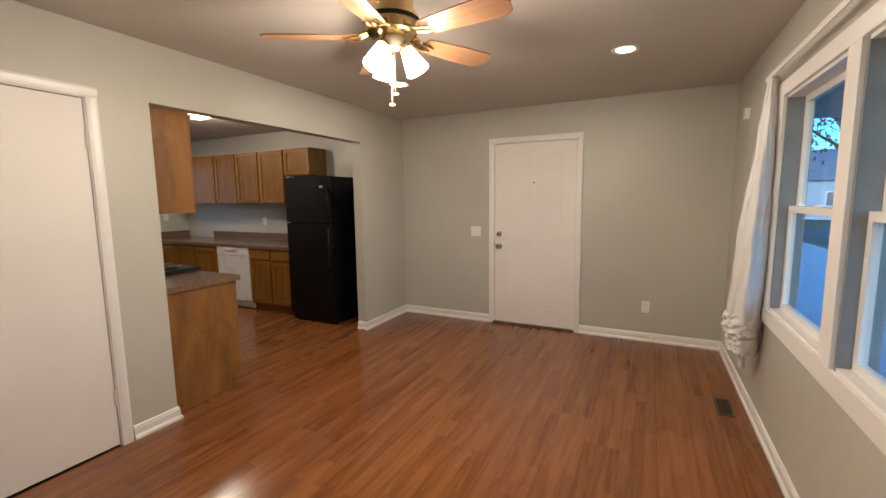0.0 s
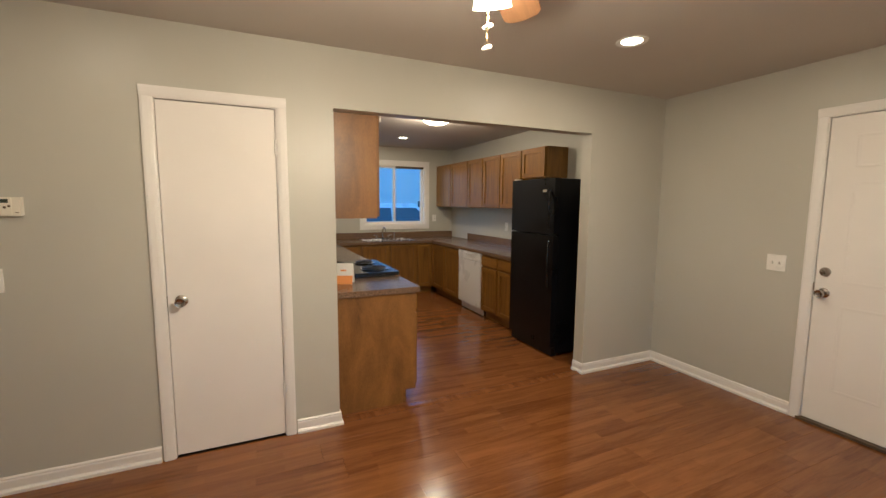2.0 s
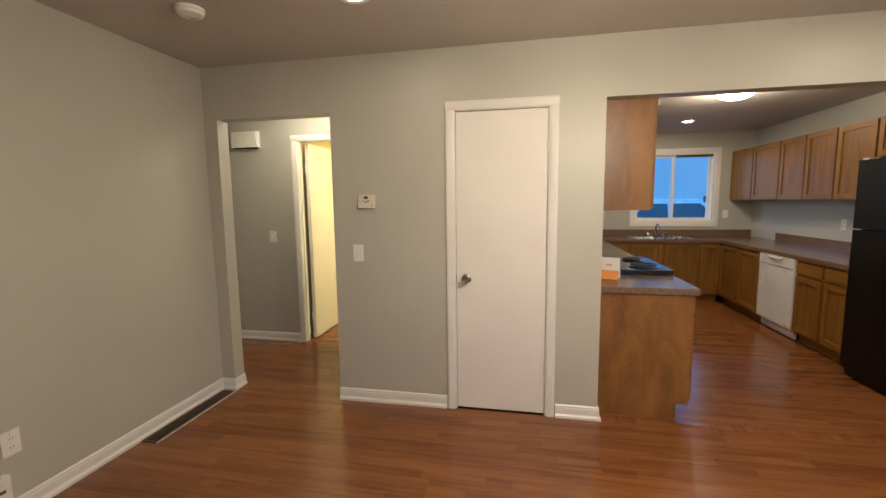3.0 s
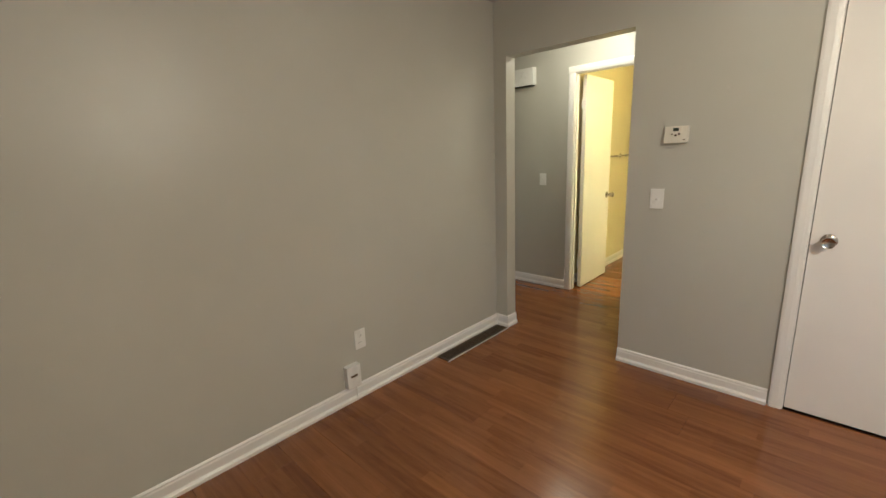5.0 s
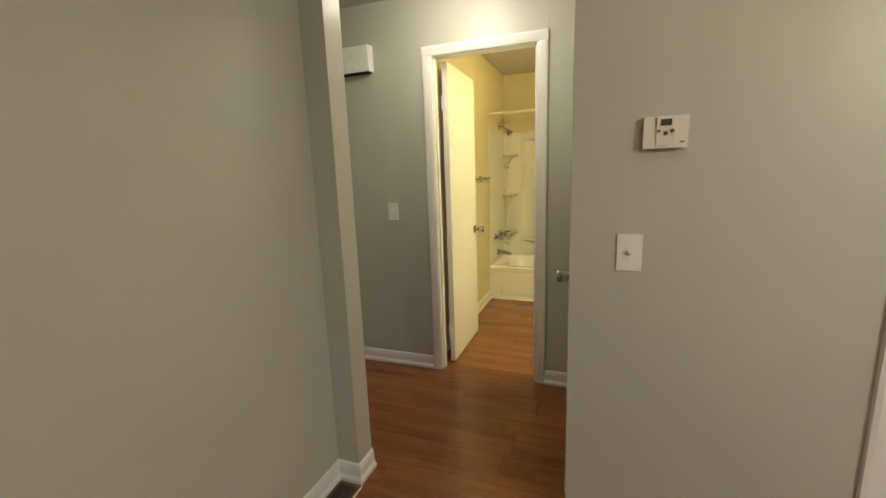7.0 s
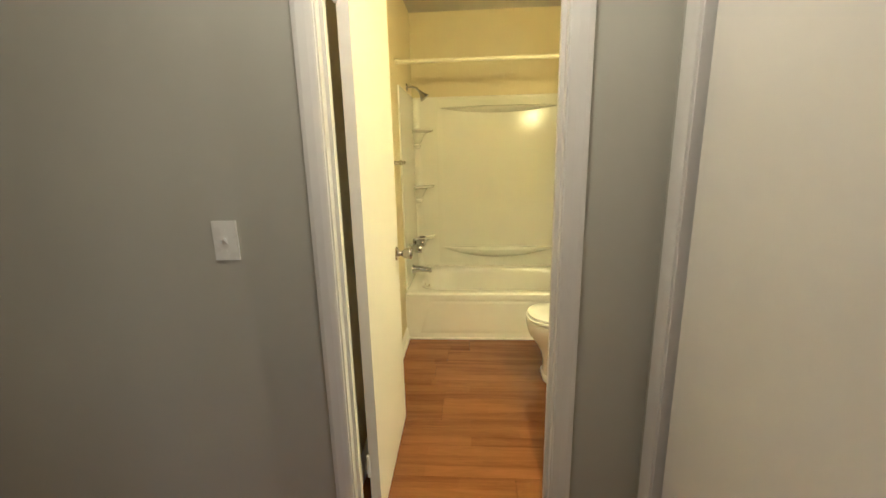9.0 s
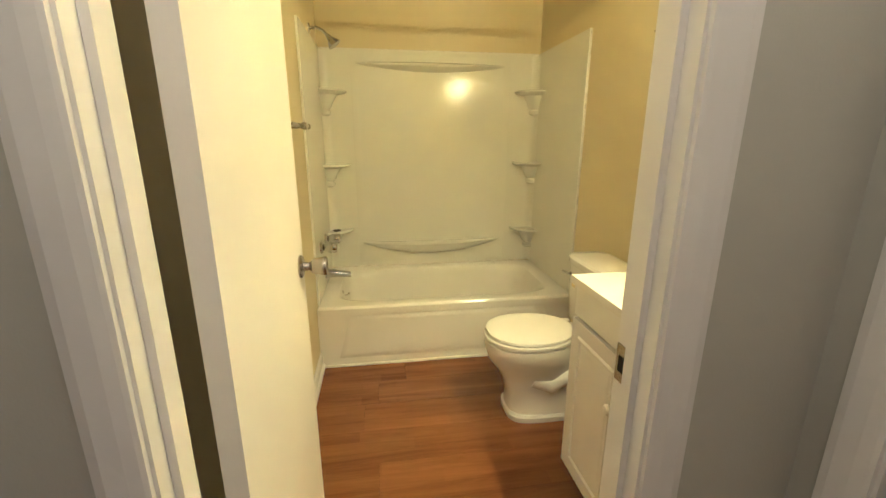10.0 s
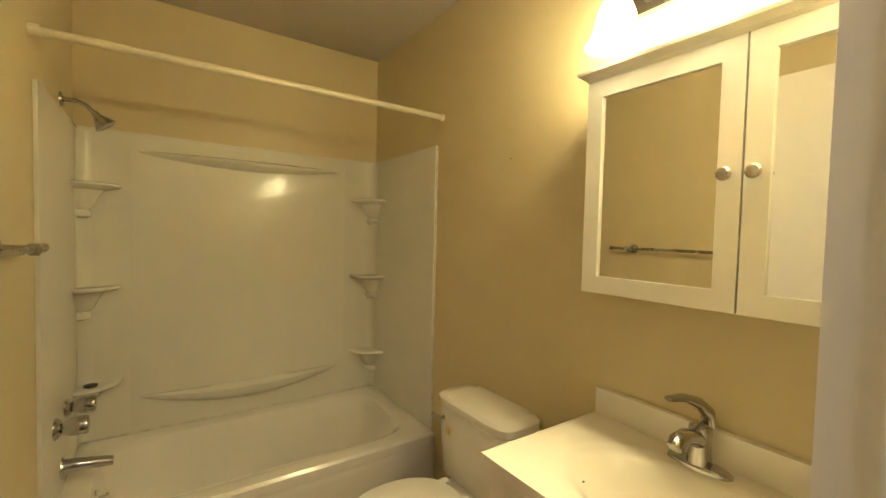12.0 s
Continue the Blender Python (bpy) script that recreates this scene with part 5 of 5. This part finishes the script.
part("foot", loft(B(), [superring(0, 1.702, z, a, b, 4, 40) for z, a, b in ((0.0005, 0.121, 0.204), (0.022, 0.121, 0.204), (0.032, 0.113, 0.196))]), PORC, t, smooth=True)
part("seat", loft(B(), [egg(1.600, 0.374, 0.1575, 0.1959, -0.03), egg(1.600, 0.380, 0.1646, 0.2017, -0.03), egg(1.600, 0.390, 0.1646, 0.2017, -0.03), egg(1.600, 0.394, 0.1593, 0.1975, -0.03)]), SATIN, t, "white plastic seat", smooth=True)
part("lid", loft(B(), [egg(1.603, 0.396, 0.1558, 0.1926, -0.03), egg(1.603, 0.400, 0.1602, 0.1967, -0.03), egg(1.603, 0.410, 0.1575, 0.1950, -0.03), egg(1.603, 0.416, 0.1416, 0.1784, -0.03), egg(1.603, 0.418, 0.0708, 0.0913, -0.03)]), SATIN, t, "white closed lid", smooth=True)
for s in (-1, 1):
    part("seat_hinge", loft(B(), [superring(s * 0.065, 1.800, z, 0.016, 0.020, 4, 20) for z in (0.373, 0.400, 0.406)]), SATIN, t, bevel=0.003)
part("tank", loft(B(), [superring(0, 1.945, z, a, b, 7, 48) for z, a, b in ((0.3725, 0.185, 0.078), (0.38, 0.192, 0.083), (0.50, 0.200, 0.088), (0.652, 0.206, 0.092))]), PORC, t, smooth=True)
part("tank_lid", loft(B(), [superring(0, 1.943, z, a, b, 5, 48) for z, a, b in ((0.6525, 0.206, 0.100), (0.66, 0.212, 0.104), (0.684, 0.212, 0.104), (0.695, 0.200, 0.094), (0.699, 0.15, 0.06))]), PORC, t, "white porcelain tank lid", smooth=True)
lev = part("flush_lever", lathe(B(), [(0.001, 0), (0.013, 0), (0.011, 0.008), (0.001, 0.009)], Matrix.Translation((-0.155, 1.862, 0.60)) @ TURN_X, 16), CHROME, t, "chrome flush lever", smooth=True)
part("lever_arm", tube(B(), [(-0.155, 1.850, 0.60), (-0.185, 1.842, 0.598), (-0.215, 1.842, 0.594)], [0.006, 0.006, 0.008], 10), CHROME, lev, smooth=True)
part("sticker", bb(-0.135, -0.105, 1.853, 1.8545, 0.545, 0.575), BRASS, t, "small gold sticker")
part("supply_pipe", tube(B(), [(-0.17, 2.045, 0.16), (-0.17, 1.99, 0.16), (-0.165, 1.97, 0.20), (-0.15, 1.95, 0.372)], 0.006, 8), CHROME, t, smooth=True)

# vanity
VX0, VX1, VY0, VT = -1.878, -1.222, 1.58, 0.797
t = thing("vanity_cabinet", "white two-door bathroom vanity cabinet", "vanity", facing(VX0 + 0.012, VY0 + 0.022, 0, 0))
vw = VX1 - VX0 - 0.014
vd, vb = 2.048 - VY0 - 0.022, VT - 0.13
part("body", bb(0.0, vw, 0.0, vd, 0.09, vb), SATIN, t, bevel=0.002)
part("front_rail", bb(0.0, vw, 0.0, 0.014, vb + 0.0005, VT - 0.0255), SATIN, t)
part("side_rail", bb(0.0, 0.014, 0.0145, vd, vb + 0.0005, VT - 0.0255), SATIN, t)
part("side_rail", bb(vw - 0.014, vw, 0.0145, vd, vb + 0.0005, VT - 0.0255), SATIN, t)
part("toe_kick", bb(0.004, vw, 0.055, 2.048 - VY0 - 0.022, 0.001, 0.0895), SATIN, t)
part("false_front", bb(0.004, vw - 0.004, -0.014, -0.0005, 0.668, VT - 0.034), SATIN, t, bevel=0.003)
mid = vw / 2
for a, b, kx in ((0.004, mid - 0.003, mid - 0.038), (mid + 0.003, vw - 0.004, mid + 0.038)):
    d = part("door", bb(a, b, -0.018, -0.0005, 0.095, 0.655), SATIN, t, bevel=0.004)
    bm = B()
    panel_ring(bm, a + 0.045, b - 0.045, 0.14, 0.61, -0.018, w=0.020, d=0.006)
    part("panel", bm, SATIN, d, "raised door panel")
    part("knob", lathe(B(), [(0.001, 0), (0.008, 0), (0.007, 0.010), (0.015, 0.016), (0.017, 0.022), (0.012, 0.028), (0.001, 0.030)], Matrix.Translation((kx, -0.018, 0.50)) @ TURN_X, 20), SATIN, d, "white round knob", smooth=True)
t = thing("vanity_basin", "cream cultured marble vanity top with oval basin", "vanity top", pose(0, 0, 0))
bm = B()
NX, NY = 72, 54
grid = []
BX, BY, BA, BBv = -1.535, 1.785, 0.225, 0.165
for j in range(NY + 1):
    row = []
    for i in range(NX + 1):
        x, y = VX0 + (VX1 - VX0) * i / NX, VY0 + (2.027 - VY0) * j / NY
        r = math.sqrt(((x - BX) / BA) ** 2 + ((y - BY) / BBv) ** 2)
        s = max(0.0, min(1.0, (1 - r) / 0.75))
        z = VT - 0.105 * (s * s * (3 - 2 * s)) ** 0.8 - (0.004 if r < 1.12 else 0) * max(0, min(1, (1.12 - r) / 0.1))
        row.append(bm.verts.new((x, y, z)))
    grid.append(row)
for j in range(NY):
    for i in range(NX):
        bm.faces.new((grid[j][i], grid[j][i + 1], grid[j + 1][i + 1], grid[j + 1][i]))
part("basin_top", bm, MARBLE, t, smooth=True)
part("front_edge", bb(VX0, VX1, VY0 - 0.006, VY0 - 0.0002, VT - 0.025, VT + 0.0005), MARBLE, t, bevel=0.002)
part("side_edge", bb(VX0 - 0.004, VX0 - 0.0002, VY0 - 0.006, 2.049, VT - 0.025, VT + 0.0005), MARBLE, t, bevel=0.0015)
bm = B()
for q in ((VX0, BX - 0.25, VY0, 2.027), (BX + 0.25, VX1, VY0, 2.027), (BX - 0.25, BX + 0.25, VY0, VY0 + 0.03), (BX - 0.25, BX + 0.25, 1.95, 2.027)):
    box(bm, *q, VT - 0.0250, VT - 0.006)
part("underside", bm, MARBLE, t)
part("backsplash", bb(VX0, VX1, 2.0275, 2.049, VT - 0.025, VT + 0.078), MARBLE, t, bevel=0.004)
part("drain", lathe(B(), [(0.001, 0.004), (0.016, 0.004), (0.018, 0.001), (0.024, 0.003), (0.026, 0.0)], Matrix.Translation((-1.562, 1.835, VT - 0.1065)), 24), NICKEL, t, "dark metal pop-up drain", smooth=True)
part("drain_ring", lathe(B(), [(0.001, 0.0), (0.031, 0.0), (0.031, 0.0012), (0.001, 0.0012)], Matrix.Translation((-1.562, 1.835, VT - 0.1085)), 24), DARK, t)
part("rust_spot", lathe(B(), [(0.001, 0), (0.006, 0), (0.001, 0.0006)], Matrix.Translation((-1.70, 1.73, VT - 0.030)), 10), BRONZE, t)

t = thing("bathroom_faucet", "chrome single-lever faucet on an oval plate", "faucet", pose(-1.558, 1.978, VT + 0.0005))
part("base_plate", loft(B(), [superring(0, 0, z, a, b, 2.6, 40) for z, a, b in ((0, 0.072, 0.026), (0.006, 0.072, 0.026), (0.011, 0.062, 0.021))]), CHROME, t, smooth=True)
part("body", lathe(B(), [(0.001, 0.011), (0.027, 0.011), (0.025, 0.04), (0.023, 0.075), (0.026, 0.085), (0.024, 0.098), (0.012, 0.106), (0.001, 0.107)], None, 24), CHROME, t, smooth=True)
part("spout", tube(B(), [(0, 0.0, 0.060), (0, -0.035, 0.080), (0, -0.075, 0.092), (0, -0.108, 0.090), (0, -0.122, 0.078)], [0.020, 0.019, 0.018, 0.018, 0.016], 16), CHROME, t, smooth=True)
bm = B()
sec = []
for y, z, w, h in ((0.020, 0.100, 0.020, 0.014), (0.016, 0.130, 0.022, 0.014), (-0.012, 0.155, 0.021, 0.012), (-0.05, 0.168, 0.018, 0.008), (-0.088, 0.166, 0.014, 0.005)):
    sec.append([(w * math.cos(2 * math.pi * i / 16), y + (h * math.sin(2 * math.pi * i / 16)) * 0.5, z + h * math.sin(2 * math.pi * i / 16)) for i in range(16)])
turn = Matrix.Rotation(radians(-26), 4, 'Z')
part("lever", loft(bm, [[turn @ Vector(p) for p in ring] for ring in sec]), CHROME, t, "curved chrome lever", smooth=True)

# medicine cabinet with mirror doors
MX0, MX1, MY, MZ0, MZ1, GAP = -1.845, -1.222, 1.911, 1.186, 1.756, -1.468
t = thing("medicine_cabinet", "white medicine cabinet with two mirror doors", "medicine cabinet", pose(0, 0, 0))
part("body", bb(MX0 + 0.006, MX1, MY, 2.049, MZ0 + 0.004, MZ1 - 0.002), SATIN, t, bevel=0.002)
bm = B()
loft(bm, [[(MX0 - a, MY - 0.018 - a, z), (MX1, MY - 0.018 - a, z), (MX1, 2.049, z), (MX0 - a, 2.049, z)] for a, z in ((0.0, MZ1 + 0.0005), (0.006, MZ1 + 0.008), (0.022, MZ1 + 0.020), (0.024, MZ1 + 0.028))])
part("crown", bm, SATIN, t, "moulded white crown")
for a, b, kx in ((MX0, GAP - 0.002, GAP - 0.026), (GAP + 0.002, MX1, GAP + 0.026)):
    r = 0.045
    d = part("door", bb(a, a + r, MY - 0.018, MY - 0.0005, MZ0, MZ1), SATIN, t, bevel=0.002)
    part("stile", bb(b - r, b, MY - 0.018, MY - 0.0005, MZ0, MZ1), SATIN, d, bevel=0.002)
    part("rail", bb(a + r, b - r, MY - 0.018, MY - 0.0005, MZ0, MZ0 + r), SATIN, d, bevel=0.002)
    part("rail", bb(a + r, b - r, MY - 0.018, MY - 0.0005, MZ1 - r, MZ1), SATIN, d, bevel=0.002)
    part("mirror", bb(a + r - 0.003, b - r + 0.003, MY - 0.010, MY - 0.006, MZ0 + r - 0.003, MZ1 - r + 0.003), MIRROR, d, "plain mirror glass")
    part("knob", lathe(B(), [(0.001, 0), (0.006, 0), (0.005, 0.012), (0.013, 0.018), (0.015, 0.023), (0.011, 0.028), (0.001, 0.029)], Matrix.Translation((kx, MY - 0.018, 1.474)) @ TURN_X, 20), NICKEL, d, "brushed nickel knob", smooth=True)

# vanity light bar
t = thing("vanity_light", "nickel light bar with three lit bell shades", "wall light", pose(0, 0, 0.062))
part("back_plate", bb(-1.83, -1.24, 2.026, 2.049, 1.90, 2.01), NICKEL, t, bevel=0.008)
for x in (-1.755, -1.535, -1.315):
    arm = part("arm", tube(B(), [(x, 2.027, 1.955), (x, 1.93, 1.972), (x, 1.89, 1.955), (x, 1.872, 1.900)], 0.009, 12), NICKEL, t, smooth=True)
    part("holder", lathe(B(), [(0.001, 1.935), (0.022, 1.932), (0.026, 1.905), (0.024, 1.897), (0.001, 1.897)], Matrix.Translation((x, 1.872, -0.026)), 20), NICKEL, arm, smooth=True)
    part("shade", lathe(B(), [(0.027, 1.900), (0.036, 1.890), (0.046, 1.865), (0.051, 1.835), (0.058, 1.812), (0.074, 1.788), (0.071, 1.788), (0.054, 1.812), (0.047, 1.836), (0.042, 1.864), (0.032, 1.888), (0.024, 1.898)], Matrix.Translation((x, 1.872, -0.026)), 28), SHADEY, t, "lit frosted glass bell shade", smooth=True)
t = thing("nail_hole", "tiny dark nail hole in the tan wall", "nail", pose(-2.31, 2.0495, 1.635))
part("head", lathe(B(), [(0.001, 0), (0.003, 0), (0.001, 0.0015)], TURN_X, 8), BRONZE, t)


# ---- floors, plank by plank ----
floor = tagged(part("floor", bb(-4.2, 3.45, -1.65, 6.35, -0.05, -0.012), DARK), "red-brown laminate plank floor", "floor", kind="structure")
PW, PL, PH = 0.1905, 1.215, 0.012


def plank_mesh(length, width):
    bm = B()
    g, c = 0.0002, 0.0006
    def ring(i, z):
        return [(g + i, g + i, z), (length - g - i, g + i, z), (length - g - i, width - g - i, z), (g + i, width - g - i, z)]
    loft(bm, [ring(0, -PH), ring(0, -c), ring(c * 0.8, 0.0)])
    return mesh_of("plank", bm, FLOORWOOD)


PLANKS = {}


def lay(x0, x1, y0, y1, seed):
    rnd = random.Random(seed)
    x = x0
    while x < x1 - 0.004:
        w = min(PW, x1 - x)
        y = y0 - rnd.uniform(0, 1) * PL
        while y < y1 - 0.001:
            a, b = max(y, y0), min(y + PL, y1)
            y += PL
            if b - a < 0.01:
                continue
            key = (round(b - a, 3), round(w, 3))
            if key not in PLANKS:
                PLANKS[key] = plank_mesh(b - a, w)
            ob = new("plank", PLANKS[key])
            ob.parent = floor
            ob.matrix_basis = pose(x + w, a, 0, 0, 0, 90)
        x += w


lay(0.0, 3.42, 0.605, 6.30, 1)
lay(-0.11, 0.0, 0.735, 1.59, 2)
lay(HALL_W, -0.11, -1.60, 1.59, 3)
lay(BATH_E, HALL_W, 0.675, 1.335, 4)
lay(-2.80, BATH_E, 0.605, 2.05, 5)
lay(KW, -0.075, KS, KN, 6)
strip = B()
loft(strip, [[(x, y, z) for x, z in ((-0.075, 0.0005), (-0.062, 0.006), (-0.03, 0.008), (-0.012, 0.006), (0.0, 0.0005))] for y in (KOPEN[0], KOPEN[1])], cap0=True, cap1=True)
tagged(part("transition_strip", strip, FLOORWOOD), "wood-look transition strip in the kitchen opening", "trim", kind="structure")
tagged(part("subfloor_fill", bb(-0.075, 0.0, KOPEN[0], KOPEN[1], -0.012, 0.0), DARK), "dark fill under the transition strip", "floor", kind="structure")


# ---- outside ----
SOFFIT = material("painted_porch_soffit", (0.34, 0.40, 0.38), 0.6, vary=0.06, vary_scale=4)
t = thing("porch_roof", "flat porch roof with a painted board soffit", "porch roof", pose(0, 0, 0), kind="structure")
part("deck", bb(3.86, 5.60, 0.2, 8.4, 2.40, 2.52), ROOFING, t)
part("fascia", bb(5.605, 5.63, 0.2, 8.4, 2.26, 2.53), TRIM, t, bevel=0.003)
part("ledger", bb(3.545, 3.855, 0.2, 8.4, 2.36, 2.45), TRIM, t)
for k in range(17):
    part("soffit_board", bb(3.56 + 0.12 * k, 3.674 + 0.12 * k, 0.2, 8.4, 2.335, 2.355), SOFFIT, t)
part("post", bb(5.48, 5.58, 8.25, 8.35, -0.45, 2.33), TRIM, t, bevel=0.005)
GRASS = material("lawn", (0.055, 0.085, 0.025), 0.9, bump=0.8, bump_scale=40, vary=0.3, vary_scale=1.5)
ASPHALT = material("asphalt", (0.06, 0.06, 0.062), 0.85, bump=0.3, bump_scale=80, vary=0.15, vary_scale=2)
CONCRETE = material("pale_concrete", (0.42, 0.41, 0.39), 0.85, bump=0.3, bump_scale=60, vary=0.15, vary_scale=2)
SIDING = material("grey_siding", (0.38, 0.40, 0.42), 0.6, vary=0.05, vary_scale=3)
PALE_SIDING = material("white_siding", (0.68, 0.69, 0.70), 0.6, vary=0.05, vary_scale=3)
ROOF = material("grey_shingles", (0.22, 0.22, 0.23), 0.9, bump=0.5, bump_scale=30, vary=0.2, vary_scale=4)
BARK = material("bark", (0.07, 0.05, 0.035), 0.9, bump=0.8, bump_scale=30, vary=0.2, vary_scale=8)
LEAF = material("autumn_leaves", (0.10, 0.05, 0.02), 0.8, vary=0.3, vary_scale=2)
CARPAINT = material("silver_car_paint", (0.72, 0.73, 0.75), 0.3, 0.1, vary=0.03, coat=0.5)
CARGLASS = material("dark_car_glass", (0.10, 0.11, 0.12), 0.05, vary=0.0)
tagged(part("ground", bb(-400, 400, -400, 400, -0.60, -0.45), GRASS), "wide lawn round the house", "ground", kind="structure")
tagged(part("road", bb(-200, 200, 25, 31, -0.449, -0.42), ASPHALT), "asphalt street past the lawn", "road", kind="structure")
tagged(part("pavement", bb(4.6, 8.2, 5.5, 25, -0.449, -0.40), CONCRETE), "concrete drive beside the lawn", "pavement", kind="structure")
tagged(part("pavement_back", bb(-14, -6.5, -30, 30, -0.449, -0.41), CONCRETE), "concrete parking behind the kitchen", "pavement", kind="structure")


def house(x, y, w, d, h, face, label, boards=0):
    t = thing("house", label, "house", pose(x, y, -0.45, 0, 0, face))
    part("wall", bb(-w / 2, w / 2, 0, d, 0, h), SIDING, t)
    bm = B()
    loft(bm, [[(-w / 2 - 0.4, -0.4, h), (-w / 2 - 0.4, d + 0.4, h), (-w / 2 - 0.4, d / 2, h + d * 0.32)], [(w / 2 + 0.4, -0.4, h), (w / 2 + 0.4, d + 0.4, h), (w / 2 + 0.4, d / 2, h + d * 0.32)]])
    part("roof", bm, ROOF, t)
    for k in range(boards):
        z = 0.02 + k * (h - 0.04) / boards
        s = (h - 0.04) / boards
        bm = B()
        loft(bm, [[(u, -0.002, z), (u, -0.034, z), (u, -0.012, z + s - 0.004), (u, -0.002, z + s - 0.004)] for u in (-w / 2, w / 2)])
        part("siding_board", bm, PALE_SIDING, t)
    for k in range(3):
        cx = -w / 2 + w * (k + 0.7) / 3.4
        win = part("window", bb(cx - 0.55, cx + 0.55, -0.05, -0.035 if boards else -0.002, 0.95, 2.1), TRIM, t)
        part("pane", bb(cx - 0.47, cx + 0.47, -0.06, -0.051, 1.03, 2.02), CARGLASS, win)
    part("door", bb(w / 2 - 1.3, w / 2 - 0.4, -0.05, -0.002, 0.1, 2.15), ROOF, t)


house(15, 42, 13, 8, 2.9, 0, "grey-white single-storey house across the street")
house(33, 43, 12, 8, 2.9, 0, "grey-white single-storey house farther down the street")
house(-20, 12, 26, 9, 5.6, 90, "pale two-storey sided house behind the parking", 29)


def tree(x, y, h, seed, label):
    rnd = random.Random(seed)
    t = thing("tree", label, "tree", pose(x, y, -0.46))
    bm = B()
    tube(bm, [(0, 0, 0), (0.05, 0.02, h * 0.2), (0.0, 0.1, h * 0.45), (0.1, 0.1, h * 0.8)], [0.28, 0.2, 0.15, 0.04], 10)
    tips = []
    for k in range(16):
        z = h * rnd.uniform(0.3, 0.72)
        a, r = rnd.uniform(0, 6.28), h * rnd.uniform(0.18, 0.34)
        tip = (r * math.cos(a), r * math.sin(a), z + r * rnd.uniform(0.4, 0.9))
        tube(bm, [(0, 0.08, z), (tip[0] * 0.5, tip[1] * 0.5, z + r * 0.3), tip], [0.07, 0.045, 0.012], 6)
        tips.append(tip)
    part("trunk", bm, BARK, t, smooth=True)
    vs, fs = [], []
    for k in range(4200):
        c = Vector(rnd.choice(tips)) * rnd.uniform(0.55, 1.1) + Vector((rnd.gauss(0, 0.5), rnd.gauss(0, 0.5), rnd.gauss(0, 0.45) + h * 0.12))
        q = Euler((rnd.uniform(0, 6), rnd.uniform(0, 6), rnd.uniform(0, 6))).to_matrix()
        s = rnd.uniform(0.05, 0.11)
        i = len(vs)
        vs += [c + q @ Vector(p) for p in ((-s, 0, 0), (0, -s * 0.5, 0.01), (s, 0, 0), (0, s * 0.5, 0.01))]
        fs.append((i, i + 1, i + 2, i + 3))
    me = bpy.data.meshes.new("crown")
    me.from_pydata([tuple(v) for v in vs], [], fs)
    me.materials.append(LEAF)
    c = new("crown", me)
    c.parent = t


tree(9.2, 22, 8.5, 3, "bare-branched autumn tree on the front lawn")
tree(19.0, 36, 10, 4, "autumn tree beside the house across the street")
tree(-16, -7, 8, 5, "autumn tree behind the parking")

# a parked car behind the kitchen
t = thing("car", "silver parked car behind the house", "car", pose(-11.5, 7.6, -0.41, 0, 0, 90) @ Matrix.Diagonal((1.1, 1.1, 1.3, 1)))
bm = B()
sec = []
for x, zb, zt, w in ((-2.2, 0.35, 0.62, 0.74), (-2.05, 0.26, 0.82, 0.82), (-1.2, 0.22, 0.92, 0.87), (0.9, 0.22, 0.92, 0.88), (1.8, 0.24, 0.84, 0.84), (2.2, 0.34, 0.66, 0.74)):
    sec.append([(x, w * math.copysign(abs(c) ** 0.4, c), (zb + zt) / 2 + (zt - zb) / 2 * math.copysign(abs(s) ** 0.5, s)) for c, s in [(math.cos(a), math.sin(a)) for a in [2 * math.pi * (k + 0.5) / 24 for k in range(24)]]])
part("body", loft(bm, sec), CARPAINT, t, smooth=True)
bm = B()
loft(bm, [[(x, y, z) for x, y in ((a, -w), (b, -w), (b, w), (a, w))] for a, b, w, z in ((-1.75, 1.05, 0.80, 0.90), (-1.1, 0.35, 0.62, 1.40), (-0.95, 0.2, 0.5, 1.44))])
cabin = part("cabin", bm, CARPAINT, t, bevel=0.05)
for s in (-1, 1):
    for a, b, c, d in ((-1.40, -0.48, -1.02, -0.48), (-0.42, 0.78, -0.42, 0.32)):
        bm = B()
        loft(bm, [[(a, s * (0.772 + k), 0.975), (b, s * (0.772 + k), 0.975), (d, s * (0.650 + k), 1.315), (c, s * (0.650 + k), 1.315)] for k in (0.003, 0.010)])
        part("side_window", bm, CARGLASS, cabin)
part("roof", bb(-0.98, 0.22, -0.56, 0.56, 1.405, 1.455), CARPAINT, t, bevel=0.02)
for x in (-1.35, 1.35):
    for s in (-1, 1):
        w = part("wheel", lathe(B(), [(0.16, -0.1), (0.31, -0.1), (0.33, -0.06), (0.33, 0.06), (0.31, 0.1), (0.16, 0.1)], Matrix.Translation((x, s * 0.78, 0.33)) @ TURN_X, 24), RUBBER, t, smooth=True)
        part("rim", lathe(B(), [(0.001, -0.07), (0.19, -0.09), (0.2, 0.09), (0.001, 0.07)], Matrix.Translation((x, s * 0.78, 0.33)) @ TURN_X, 16), STEEL, w)
